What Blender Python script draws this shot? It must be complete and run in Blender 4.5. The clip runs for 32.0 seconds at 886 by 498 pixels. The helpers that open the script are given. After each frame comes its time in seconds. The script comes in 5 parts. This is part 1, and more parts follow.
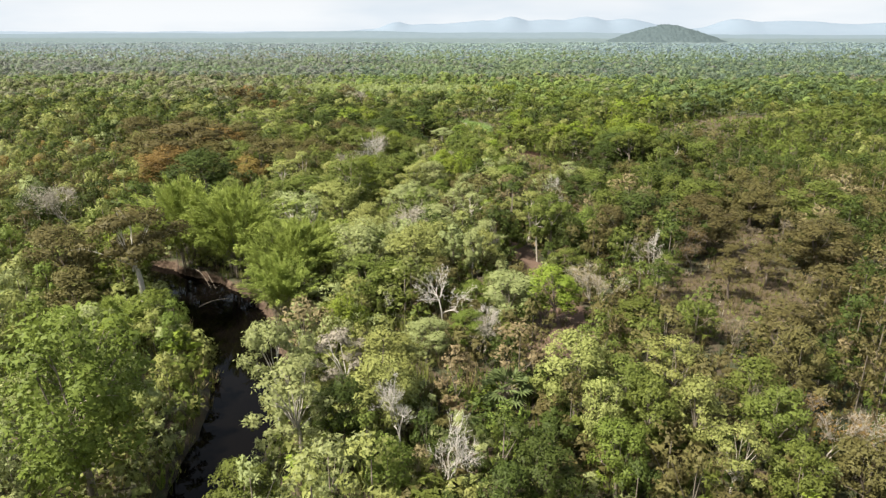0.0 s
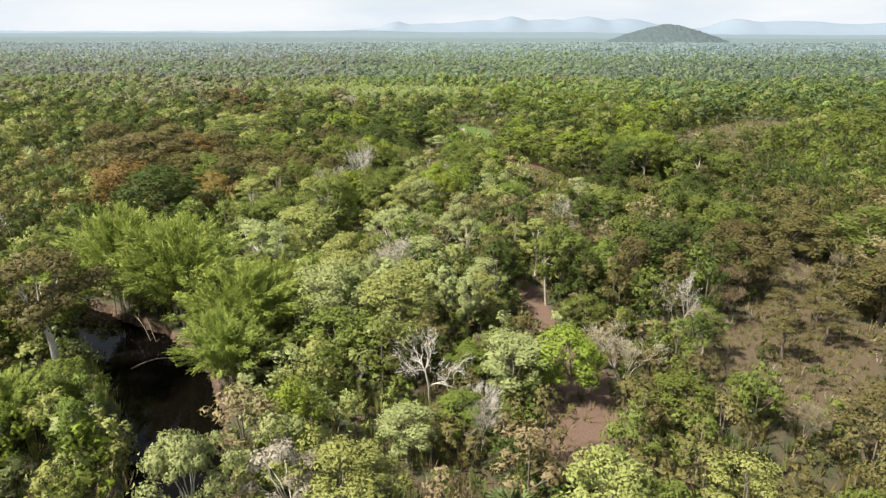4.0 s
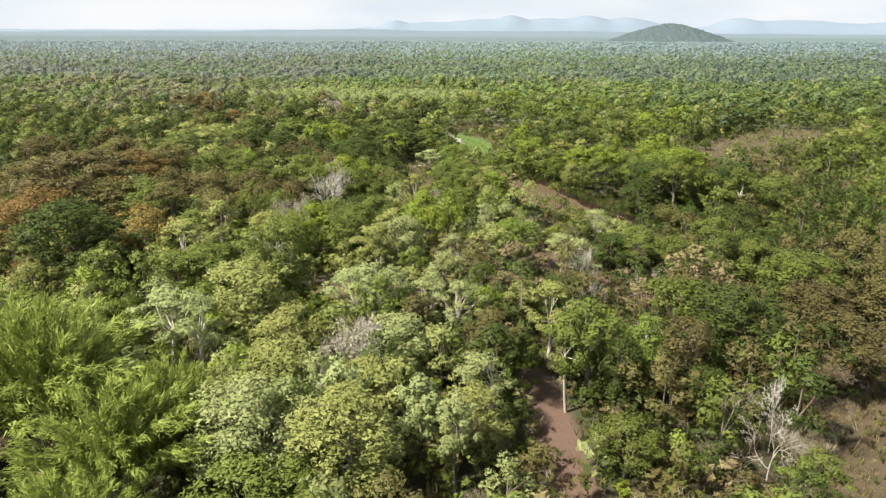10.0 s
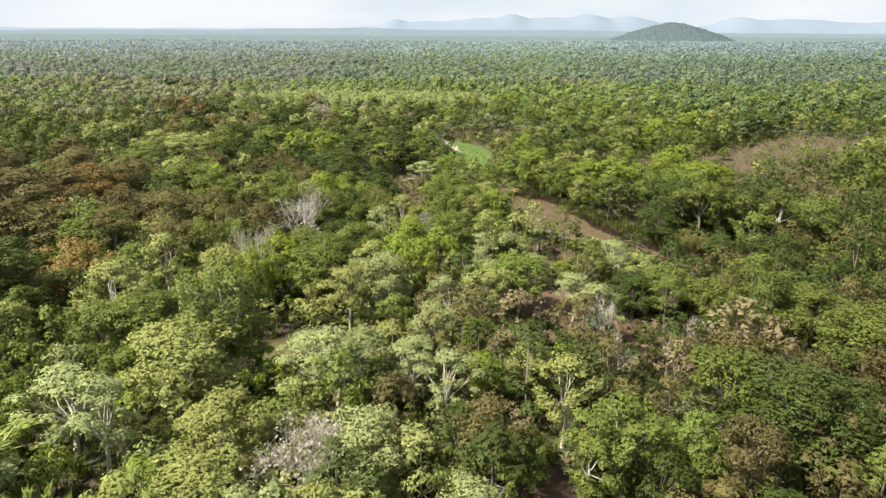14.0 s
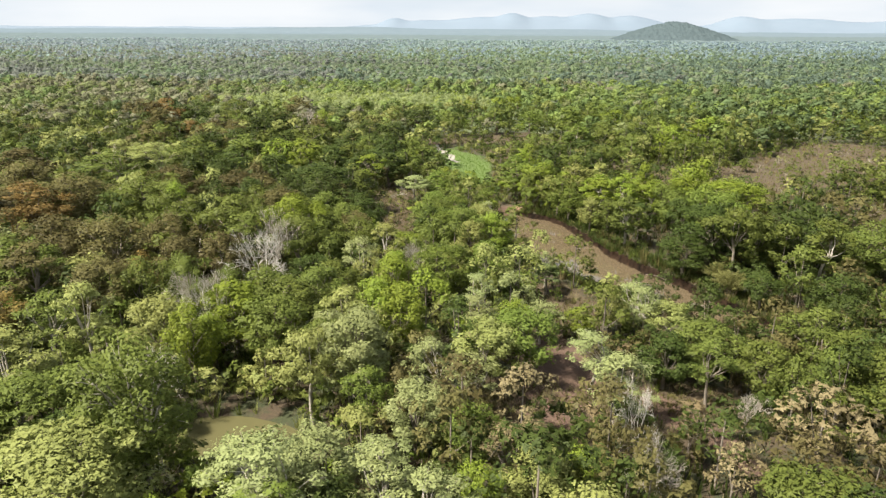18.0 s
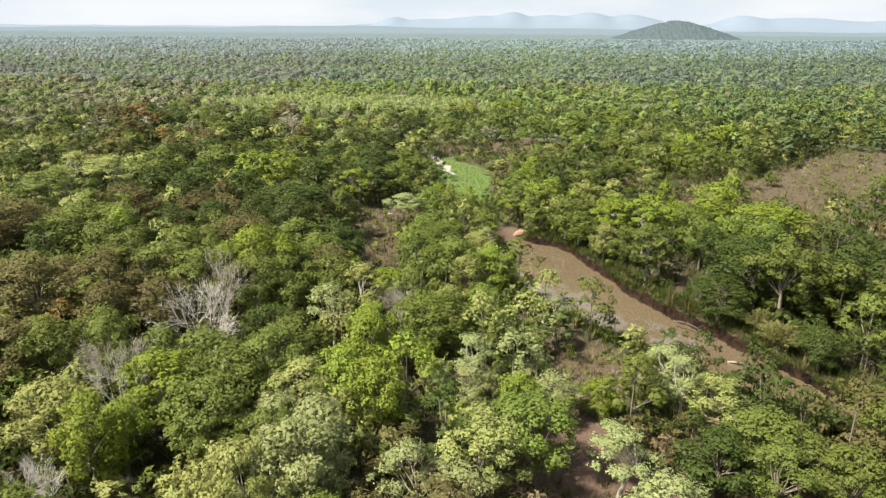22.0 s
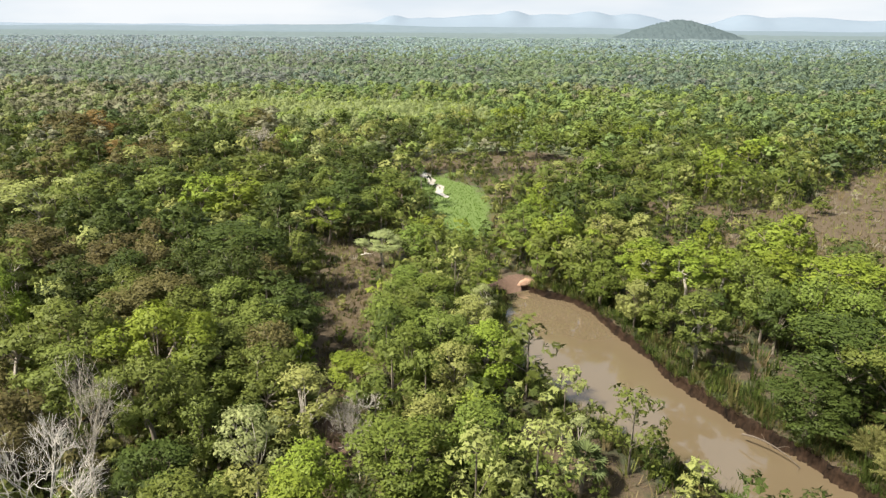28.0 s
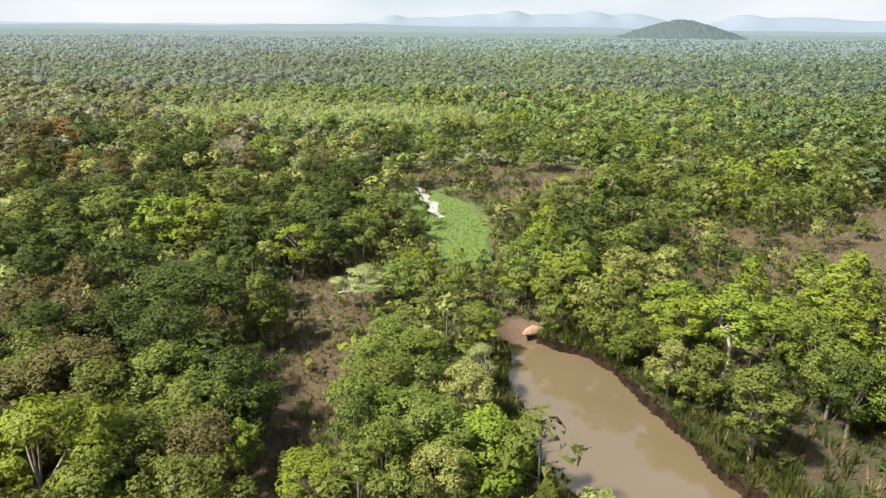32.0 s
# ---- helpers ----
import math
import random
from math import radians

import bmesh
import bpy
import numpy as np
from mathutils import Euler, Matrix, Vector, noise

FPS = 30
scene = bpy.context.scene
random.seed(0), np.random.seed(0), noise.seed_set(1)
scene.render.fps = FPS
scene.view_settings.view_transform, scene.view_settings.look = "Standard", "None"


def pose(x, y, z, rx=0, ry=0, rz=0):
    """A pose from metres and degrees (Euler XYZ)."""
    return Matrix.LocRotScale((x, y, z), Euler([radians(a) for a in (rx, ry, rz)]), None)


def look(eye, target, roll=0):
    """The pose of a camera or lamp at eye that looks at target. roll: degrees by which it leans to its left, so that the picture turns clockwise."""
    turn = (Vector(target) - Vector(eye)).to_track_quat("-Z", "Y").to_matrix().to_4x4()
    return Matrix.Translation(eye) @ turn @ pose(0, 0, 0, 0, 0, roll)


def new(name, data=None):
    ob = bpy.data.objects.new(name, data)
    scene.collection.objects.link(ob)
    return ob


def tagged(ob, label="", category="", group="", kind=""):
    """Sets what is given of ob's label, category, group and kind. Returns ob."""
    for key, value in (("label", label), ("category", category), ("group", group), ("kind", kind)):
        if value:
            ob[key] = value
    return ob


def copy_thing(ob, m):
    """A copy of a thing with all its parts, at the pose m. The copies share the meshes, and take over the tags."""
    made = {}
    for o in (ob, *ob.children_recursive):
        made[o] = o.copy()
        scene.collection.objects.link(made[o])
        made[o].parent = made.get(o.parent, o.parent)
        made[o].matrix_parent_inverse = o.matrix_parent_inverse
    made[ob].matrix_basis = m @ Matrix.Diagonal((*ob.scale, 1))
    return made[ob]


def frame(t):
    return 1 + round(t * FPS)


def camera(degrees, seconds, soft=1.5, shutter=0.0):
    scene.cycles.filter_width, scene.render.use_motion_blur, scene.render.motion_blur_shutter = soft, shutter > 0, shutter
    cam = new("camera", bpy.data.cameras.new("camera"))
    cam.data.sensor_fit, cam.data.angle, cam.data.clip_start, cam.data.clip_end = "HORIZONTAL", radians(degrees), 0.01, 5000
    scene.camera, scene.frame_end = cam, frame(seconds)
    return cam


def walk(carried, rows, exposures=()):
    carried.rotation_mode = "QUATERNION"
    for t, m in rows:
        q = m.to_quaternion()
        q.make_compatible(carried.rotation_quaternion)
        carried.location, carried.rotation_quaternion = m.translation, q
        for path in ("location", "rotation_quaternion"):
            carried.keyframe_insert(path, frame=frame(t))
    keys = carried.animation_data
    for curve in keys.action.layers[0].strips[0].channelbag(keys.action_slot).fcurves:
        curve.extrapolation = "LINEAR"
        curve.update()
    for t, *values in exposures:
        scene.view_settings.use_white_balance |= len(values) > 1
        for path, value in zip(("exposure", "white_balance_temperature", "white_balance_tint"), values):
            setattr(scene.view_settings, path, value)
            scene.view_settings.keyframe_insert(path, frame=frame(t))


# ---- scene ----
# ---- camera and its walk ----
cam = camera(67.87, 32.0, soft=1.35)
PATH = [
    (0, 0.000, 0.000, 38.800, 18.343, 2.070, -0.001),
    (2, 0.306, 9.937, 38.711, 18.349, 2.052, 0.029),
    (4, 0.643, 19.793, 38.646, 18.365, 2.038, 0.060),
    (6, 1.005, 29.571, 38.602, 18.388, 2.028, 0.090),
    (8, 1.388, 39.271, 38.576, 18.418, 2.021, 0.121),
    (10, 1.787, 48.895, 38.563, 18.454, 2.017, 0.151),
    (12, 2.197, 58.442, 38.561, 18.494, 2.014, 0.182),
    (14, 2.613, 67.915, 38.566, 18.536, 2.013, 0.212),
    (16, 3.030, 77.315, 38.575, 18.580, 2.014, 0.243),
    (18, 3.443, 86.642, 38.585, 18.624, 2.014, 0.273),
    (20, 3.848, 95.899, 38.591, 18.667, 2.014, 0.304),
    (22, 4.239, 105.085, 38.592, 18.708, 2.013, 0.334),
    (24, 4.612, 114.201, 38.583, 18.744, 2.011, 0.365),
    (26, 4.963, 123.250, 38.561, 18.776, 2.007, 0.395),
    (28, 5.285, 132.232, 38.523, 18.801, 2.001, 0.426),
    (30, 5.574, 141.148, 38.466, 18.818, 1.991, 0.456),
    (32, 5.825, 150.000, 38.385, 18.826, 1.978, 0.487),
]
walk(cam, [(t, pose(x, y, z, 90 - down, 0, yaw) @ pose(0, 0, 0, 0, 0, roll)) for t, x, y, z, down, yaw, roll in PATH])
scene.view_settings.exposure = 1.40

# ---- sky and sun ----
SUN_ELEVATION, SUN_AZIMUTH = 52, -118          # degrees; azimuth clockwise from +y
world = bpy.data.worlds.new("sky")
scene.world = world
world.use_nodes = True
wn, wl = world.node_tree.nodes, world.node_tree.links
wn.clear()
sky = wn.new("ShaderNodeTexSky")
sky.sky_type, sky.sun_disc = "NISHITA", False
sky.sun_elevation, sky.sun_rotation = radians(SUN_ELEVATION), radians(SUN_AZIMUTH)
sky.dust_density, sky.air_density, sky.altitude = 4.0, 1.4, 50
bg_sky = wn.new("ShaderNodeBackground")
bg_sky.inputs["Strength"].default_value = 0.05
wl.new(sky.outputs[0], bg_sky.inputs["Color"])
# thin high cloud that whitens the whole sky
tc = wn.new("ShaderNodeTexCoord")
cn = wn.new("ShaderNodeTexNoise")
cn.inputs["Scale"].default_value, cn.inputs["Detail"].default_value = 3.0, 4.0
stretch = wn.new("ShaderNodeMapping")
stretch.inputs["Scale"].default_value = (1, 1, 5)
wl.new(tc.outputs["Generated"], stretch.inputs["Vector"])
wl.new(stretch.outputs[0], cn.inputs["Vector"])
cr = wn.new("ShaderNodeValToRGB")
cr.color_ramp.elements[0].position, cr.color_ramp.elements[0].color = 0.35, (0.70, 0.78, 0.86, 1)
cr.color_ramp.elements[1].position, cr.color_ramp.elements[1].color = 0.62, (0.88, 0.91, 0.94, 1)
wl.new(cn.outputs[0], cr.inputs[0])
bg_cloud = wn.new("ShaderNodeBackground")
bg_cloud.inputs["Strength"].default_value = 0.42
wl.new(cr.outputs[0], bg_cloud.inputs["Color"])
wmix = wn.new("ShaderNodeMixShader")
sep = wn.new("ShaderNodeSeparateXYZ")
wl.new(tc.outputs["Generated"], sep.inputs[0])
veil = wn.new("ShaderNodeMapRange")
for i, v in enumerate((0.02, 0.45, 0.96, 0.40), 1):
    veil.inputs[i].default_value = v
wl.new(sep.outputs["Z"], veil.inputs[0])
wl.new(veil.outputs[0], wmix.inputs[0])
wl.new(bg_sky.outputs[0], wmix.inputs[1])
wl.new(bg_cloud.outputs[0], wmix.inputs[2])
wo = wn.new("ShaderNodeOutputWorld")
wl.new(wmix.outputs[0], wo.inputs[0])

sun = new("sun", bpy.data.lights.new("sun", "SUN"))
sun.data.energy, sun.data.angle, sun.data.color = 5.0, radians(4), (1.0, 0.94, 0.84)
az, el = radians(SUN_AZIMUTH), radians(SUN_ELEVATION)
sun.matrix_world = look((0, 0, 0), (-math.sin(az) * math.cos(el), -math.cos(az) * math.cos(el), -math.sin(el)))


# ---- materials ----
def material(name):
    m = bpy.data.materials.new(name)
    m.use_nodes = True
    n = m.node_tree.nodes
    return m, n, m.node_tree.links, n["Principled BSDF"]


def noise_node(n, l, scale, detail=4.0, coord=None):
    t = n.new("ShaderNodeTexNoise")
    t.inputs["Scale"].default_value, t.inputs["Detail"].default_value = scale, detail
    if coord is not None:
        l.new(coord, t.inputs["Vector"])
    return t


def math_node(n, l, op, a, b):
    m = n.new("ShaderNodeMath")
    m.operation = op
    for i, v in enumerate((a, b)):
        if isinstance(v, (int, float)):
            m.inputs[i].default_value = v
        else:
            l.new(v, m.inputs[i])
    return m.outputs[0]


def mix_node(n, l, fac, a, b):
    m = n.new("ShaderNodeMix")
    m.data_type = "RGBA"
    if isinstance(fac, (int, float)):
        m.inputs[0].default_value = fac
    else:
        l.new(fac, m.inputs[0])
    for i, v in ((6, a), (7, b)):
        if isinstance(v, tuple):
            m.inputs[i].default_value = (*v, 1)
        else:
            l.new(v, m.inputs[i])
    return m.outputs[2]


def leaf_material(name, dark, light, through_light=0.3, rough=0.55, leaflets=0.0, grain=0.34, mottle=0.0):
    """Leaves: each leaf, and each plant, has its own tone between two colours; some light shines through.
    leaflets: how many to the metre a spray is divided into, with gaps between them; grain: how far single leaves differ; mottle: patches
    to the metre, for crowns too far off to show leaves."""
    m, n, l, b = material(name)
    geo, info = n.new("ShaderNodeNewGeometry"), n.new("ShaderNodeObjectInfo")
    at = n.new("ShaderNodeAttribute")
    at.attribute_name = "tint"
    own = math_node(n, l, "FRACT", math_node(n, l, "ADD", math_node(n, l, "MULTIPLY", info.outputs["Random"], 0.999), at.outputs["Fac"]), 0.0)
    clump = n.new("ShaderNodeAttribute")
    clump.attribute_name = "clump"
    bough = math_node(n, l, "ADD", math_node(n, l, "MULTIPLY", clump.outputs["Fac"], 0.26), math_node(n, l, "MULTIPLY", own, 0.74 - grain))
    tone = math_node(n, l, "ADD", math_node(n, l, "MULTIPLY", geo.outputs["Random Per Island"], grain), bough)
    if mottle:
        patch = noise_node(n, l, mottle, 3, n.new("ShaderNodeTexCoord").outputs["Object"])
        tone = math_node(n, l, "ADD", tone, math_node(n, l, "MULTIPLY", math_node(n, l, "SUBTRACT", patch.outputs[0], 0.5), 0.9))
    colour = mix_node(n, l, tone, dark, light)
    hs = n.new("ShaderNodeHueSaturation")
    l.new(colour, hs.inputs["Color"])
    l.new(math_node(n, l, "ADD", math_node(n, l, "MULTIPLY", own, 0.022), 0.489), hs.inputs["Hue"])
    hs.inputs["Saturation"].default_value = 1.04
    l.new(hs.outputs[0], b.inputs["Base Color"])
    b.inputs["Roughness"].default_value = rough
    b.inputs["Specular IOR Level"].default_value = 0.12
    tr = n.new("ShaderNodeBsdfTranslucent")
    l.new(hs.outputs[0], tr.inputs["Color"])
    mx = n.new("ShaderNodeMixShader")
    mx.inputs[0].default_value = through_light
    l.new(b.outputs[0], mx.inputs[1])
    l.new(tr.outputs[0], mx.inputs[2])
    if leaflets:
        cell = n.new("ShaderNodeTexVoronoi")
        cell.inputs["Scale"].default_value = leaflets
        l.new(n.new("ShaderNodeTexCoord").outputs["Object"], cell.inputs["Vector"])
        gap = n.new("ShaderNodeMixShader")
        l.new(math_node(n, l, "GREATER_THAN", cell.outputs["Distance"], 0.64), gap.inputs[0])
        l.new(mx.outputs[0], gap.inputs[1])
        l.new(n.new("ShaderNodeBsdfTransparent").outputs[0], gap.inputs[2])
        l.new(gap.outputs[0], n["Material Output"].inputs[0])
    else:
        l.new(mx.outputs[0], n["Material Output"].inputs[0])
    return m


def bark_material(name, dark, light, scale=3.0):
    m, n, l, b = material(name)
    co = n.new("ShaderNodeTexCoord")
    mp = n.new("ShaderNodeMapping")
    mp.inputs["Scale"].default_value = (1, 1, 0.25)
    l.new(co.outputs["Object"], mp.inputs["Vector"])
    a = noise_node(n, l, scale, 5, mp.outputs[0])
    c = noise_node(n, l, scale * 7, 3, mp.outputs[0])
    f = math_node(n, l, "ADD", math_node(n, l, "MULTIPLY", a.outputs[0], 1.5), math_node(n, l, "SUBTRACT", c.outputs[0], 0.9))
    l.new(mix_node(n, l, f, dark, light), b.inputs["Base Color"])
    b.inputs["Roughness"].default_value = 0.9
    bp = n.new("ShaderNodeBump")
    bp.inputs["Strength"].default_value, bp.inputs["Distance"].default_value = 0.5, 0.03
    l.new(c.outputs[0], bp.inputs["Height"])
    l.new(bp.outputs[0], b.inputs["Normal"])
    return m


LEAF = {
    "green": leaf_material("leaf_green", (0.061, 0.080, 0.018), (0.156, 0.182, 0.045), leaflets=7.3),
    "dark": leaf_material("leaf_dark_green", (0.030, 0.045, 0.011), (0.074, 0.095, 0.024), leaflets=7.3),
    "lush": leaf_material("leaf_lush_green", (0.071, 0.100, 0.020), (0.162, 0.202, 0.046), leaflets=6.7),
    "bright": leaf_material("leaf_yellow_green", (0.098, 0.136, 0.020), (0.218, 0.264, 0.047), leaflets=6.2),
    "olive": leaf_material("leaf_olive", (0.130, 0.144, 0.042), (0.292, 0.306, 0.104), leaflets=7.3),
    "pale": leaf_material("leaf_pale", (0.152, 0.174, 0.068), (0.294, 0.322, 0.138), leaflets=7.8),
    "brown": leaf_material("leaf_brown", (0.064, 0.058, 0.022), (0.146, 0.128, 0.050), leaflets=7.3),
    "rust": leaf_material("leaf_rust", (0.120, 0.086, 0.028), (0.240, 0.170, 0.060), leaflets=7.3),
    "tan": leaf_material("leaf_dry_tan", (0.118, 0.094, 0.046), (0.240, 0.196, 0.108), 0.2, leaflets=7.8),
    "grey": leaf_material("leaf_dry_grey", (0.190, 0.172, 0.128), (0.365, 0.335, 0.262), 0.2, leaflets=9.0),
    "bamboo": leaf_material("bamboo_leaf", (0.118, 0.162, 0.034), (0.340, 0.394, 0.106), 0.35, grain=0.24),
    # middle, far and remote palettes: paler and bluer outward, aerial haze mixed in
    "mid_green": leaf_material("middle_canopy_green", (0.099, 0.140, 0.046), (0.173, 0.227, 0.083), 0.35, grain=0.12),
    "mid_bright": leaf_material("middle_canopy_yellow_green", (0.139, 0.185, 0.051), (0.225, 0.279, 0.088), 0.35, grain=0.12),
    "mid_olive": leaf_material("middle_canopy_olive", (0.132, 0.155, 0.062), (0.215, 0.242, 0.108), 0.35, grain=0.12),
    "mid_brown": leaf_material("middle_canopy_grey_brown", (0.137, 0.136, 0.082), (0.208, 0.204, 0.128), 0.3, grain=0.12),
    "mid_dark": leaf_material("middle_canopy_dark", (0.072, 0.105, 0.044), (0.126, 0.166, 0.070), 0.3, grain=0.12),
    "far_green": leaf_material("hazed_canopy_green", (0.126, 0.172, 0.104), (0.175, 0.227, 0.138), 0.45, grain=0.16, mottle=0.55),
    "far_bright": leaf_material("hazed_canopy_yellow_green", (0.158, 0.206, 0.108), (0.207, 0.262, 0.142), 0.45, grain=0.16, mottle=0.55),
    "far_olive": leaf_material("hazed_canopy_olive", (0.154, 0.184, 0.123), (0.204, 0.236, 0.162), 0.45, grain=0.16, mottle=0.55),
    "far_brown": leaf_material("hazed_canopy_grey_brown", (0.155, 0.167, 0.145), (0.200, 0.213, 0.185), 0.45, grain=0.16, mottle=0.55),
    "far_dark": leaf_material("hazed_canopy_dark", (0.107, 0.147, 0.109), (0.148, 0.193, 0.141), 0.45, grain=0.16, mottle=0.55),
    # strongest haze tint, most of it blue-grey
    "remote_green": leaf_material("hazy_remote_green", (0.200, 0.263, 0.257), (0.242, 0.315, 0.297), 0.45, grain=0.16, mottle=0.30),
    "remote_bright": leaf_material("hazy_remote_pale_green", (0.228, 0.294, 0.260), (0.273, 0.346, 0.301), 0.45, grain=0.16, mottle=0.30),
    "remote_olive": leaf_material("hazy_remote_olive", (0.220, 0.271, 0.269), (0.262, 0.318, 0.310), 0.45, grain=0.16, mottle=0.30),
    "remote_brown": leaf_material("hazy_remote_grey", (0.215, 0.253, 0.273), (0.253, 0.294, 0.317), 0.45, grain=0.16, mottle=0.30),
    "remote_dark": leaf_material("hazy_remote_blue_green", (0.189, 0.245, 0.274), (0.230, 0.297, 0.323), 0.45, grain=0.16, mottle=0.30),
    "young_bamboo": leaf_material("young_bamboo_leaf", (0.205, 0.245, 0.102), (0.315, 0.360, 0.165), 0.5),
    "reed": leaf_material("reed_leaf", (0.110, 0.120, 0.035), (0.270, 0.260, 0.105)),
    "grass": leaf_material("grass_blade", (0.058, 0.104, 0.011), (0.126, 0.204, 0.026)),
    "palm": leaf_material("palm_frond", (0.060, 0.085, 0.030), (0.165, 0.190, 0.075)),
}
BARK = {
    "pale": bark_material("bark_pale", (0.230, 0.200, 0.155), (0.500, 0.460, 0.390)),
    "grey": bark_material("bark_grey", (0.110, 0.090, 0.065), (0.280, 0.240, 0.190)),
    "white": bark_material("bark_white_dead", (0.360, 0.330, 0.280), (0.660, 0.625, 0.560)),
    "dark": bark_material("bark_dark", (0.055, 0.042, 0.030), (0.150, 0.120, 0.090)),
}


def ground_material():
    m, n, l, b = material("forest_floor")
    co = n.new("ShaderNodeTexCoord").outputs["Object"]
    big, mid, fine = noise_node(n, l, 0.05, 5, co), noise_node(n, l, 0.45, 5, co), noise_node(n, l, 4.0, 6, co)
    grain = noise_node(n, l, 22.0, 3, co)
    litter = mix_node(n, l, fine.outputs[0], (0.018, 0.013, 0.007), (0.095, 0.066, 0.034))
    herb = mix_node(n, l, fine.outputs[0], (0.010, 0.016, 0.005), (0.058, 0.064, 0.021))
    step = n.new("ShaderNodeMapRange")
    step.inputs[1].default_value, step.inputs[2].default_value = 0.42, 0.58
    l.new(mid.outputs[0], step.inputs[0])
    base = mix_node(n, l, step.outputs[0], litter, herb)

    def cover(attr, colour, under, sharp=0.35, amount=0.55):
        at = n.new("ShaderNodeAttribute")
        at.attribute_name = attr
        v = math_node(n, l, "ADD", at.outputs["Fac"], math_node(n, l, "MULTIPLY", math_node(n, l, "SUBTRACT", mid.outputs[0], 0.5), amount))
        v = math_node(n, l, "ADD", v, math_node(n, l, "MULTIPLY", math_node(n, l, "SUBTRACT", fine.outputs[0], 0.5), amount))
        r = n.new("ShaderNodeMapRange")
        r.inputs[1].default_value, r.inputs[2].default_value = 0.5 - sharp / 2, 0.5 + sharp / 2
        l.new(v, r.inputs[0])
        return mix_node(n, l, r.outputs[0], under, colour)

    dry = mix_node(n, l, fine.outputs[0], (0.032, 0.022, 0.011), (0.104, 0.073, 0.037))
    red = mix_node(n, l, fine.outputs[0], (0.058, 0.034, 0.022), (0.138, 0.085, 0.056))
    grn = mix_node(n, l, fine.outputs[0], (0.050, 0.086, 0.012), (0.108, 0.156, 0.030))
    # bank mud, its brown lowered to include shade below the undercut
    shaded_mud = mix_node(n, l, fine.outputs[0], (0.012, 0.010, 0.006), (0.040, 0.030, 0.018))
    # light understorey of the far ground, paled further so gaps look hazed
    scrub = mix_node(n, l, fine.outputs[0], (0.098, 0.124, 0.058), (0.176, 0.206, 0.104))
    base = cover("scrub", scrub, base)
    base = cover("dry", dry, base)
    base = cover("red", red, base)
    base = cover("meadow", grn, base, 0.4, 0.9)
    base = cover("bank", shaded_mud, base, 0.3, 0.3)
    tone = mix_node(n, l, grain.outputs[0], (0.72, 0.72, 0.72), (1.15, 1.15, 1.15))
    mul = n.new("ShaderNodeMix")
    mul.data_type, mul.blend_type = "RGBA", "MULTIPLY"
    mul.inputs[0].default_value = 1.0
    l.new(base, mul.inputs[6])
    l.new(tone, mul.inputs[7])
    l.new(mul.outputs[2], b.inputs["Base Color"])
    b.inputs["Roughness"].default_value = 0.95
    bp = n.new("ShaderNodeBump")
    bp.inputs["Strength"].default_value, bp.inputs["Distance"].default_value = 0.8, 0.12
    l.new(math_node(n, l, "ADD", fine.outputs[0], math_node(n, l, "MULTIPLY", grain.outputs[0], 0.4)), bp.inputs["Height"])
    l.new(bp.outputs[0], b.inputs["Normal"])
    return m


def water_material(name, dark, light, ripple=0.02, rough=0.04, shine=0.5):
    m, n, l, b = material(name)
    co = n.new("ShaderNodeTexCoord").outputs["Object"]
    a, r = noise_node(n, l, 0.12, 4, co), noise_node(n, l, 2.2, 3, co)
    l.new(mix_node(n, l, a.outputs[0], dark, light), b.inputs["Base Color"])
    b.inputs["Roughness"].default_value = rough
    b.inputs["IOR"].default_value = 1.33
    b.inputs["Specular IOR Level"].default_value = shine
    bp = n.new("ShaderNodeBump")
    bp.inputs["Strength"].default_value, bp.inputs["Distance"].default_value = 0.12, ripple
    l.new(r.outputs[0], bp.inputs["Height"])
    l.new(bp.outputs[0], b.inputs["Normal"])
    return m


FLOOR = ground_material()
MUDDY = water_material("muddy_water", (0.098, 0.074, 0.043), (0.120, 0.092, 0.056), 0.012, 0.02, 1.0)
MUDDY.node_tree.nodes["Principled BSDF"].inputs["IOR"].default_value = 1.65
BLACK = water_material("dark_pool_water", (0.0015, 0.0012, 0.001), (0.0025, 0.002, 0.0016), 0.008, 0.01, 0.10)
OLIVE = water_material("olive_pool_water", (0.075, 0.070, 0.032), (0.110, 0.100, 0.045))
# whitish base colour stands in for bright sky mirrored at a low angle
SKY_SHEEN = water_material("painted_sky_water", (0.32, 0.29, 0.24), (0.46, 0.42, 0.36), 0.01, 0.02, 1.0)

# ---- plan: channels and clearings as lines of (x, y, half width) ----
RIVER = [(13.5, 227.5, 1.8), (16.3, 222, 5.9), (19, 214, 7.2), (20.6, 205, 8.0), (23.6, 197.6, 7.4), (28.2, 190.8, 6.4), (32.2, 185.8, 5.8), (36, 180.6, 5.4), (40, 174.4, 4.6), (44.2, 168.8, 3.4), (50, 164, 1.8)]
POOL = [(-60, 110, 1.4), (-48, 101, 3.4), (-40, 94.5, 4.8), (-34, 87, 4.8), (-29.5, 80, 4.4), (-26, 72, 4.0), (-24.5, 64, 3.2), (-23.5, 55, 3.0), (-22, 40, 3.0)]
POND = [(-7.6, 314.5, 1.0), (-6.4, 309, 1.1), (-4.0, 303, 0.6), (-3.6, 298, 0.5), (-1.0, 294, 0.8), (-1.4, 289, 0.5), (0.8, 284, 0.25)]
MARSH = [(-26, 143, 2.0), (-20, 142, 4.0), (-15.8, 141, 3.4), (-14, 136, 2.0)]
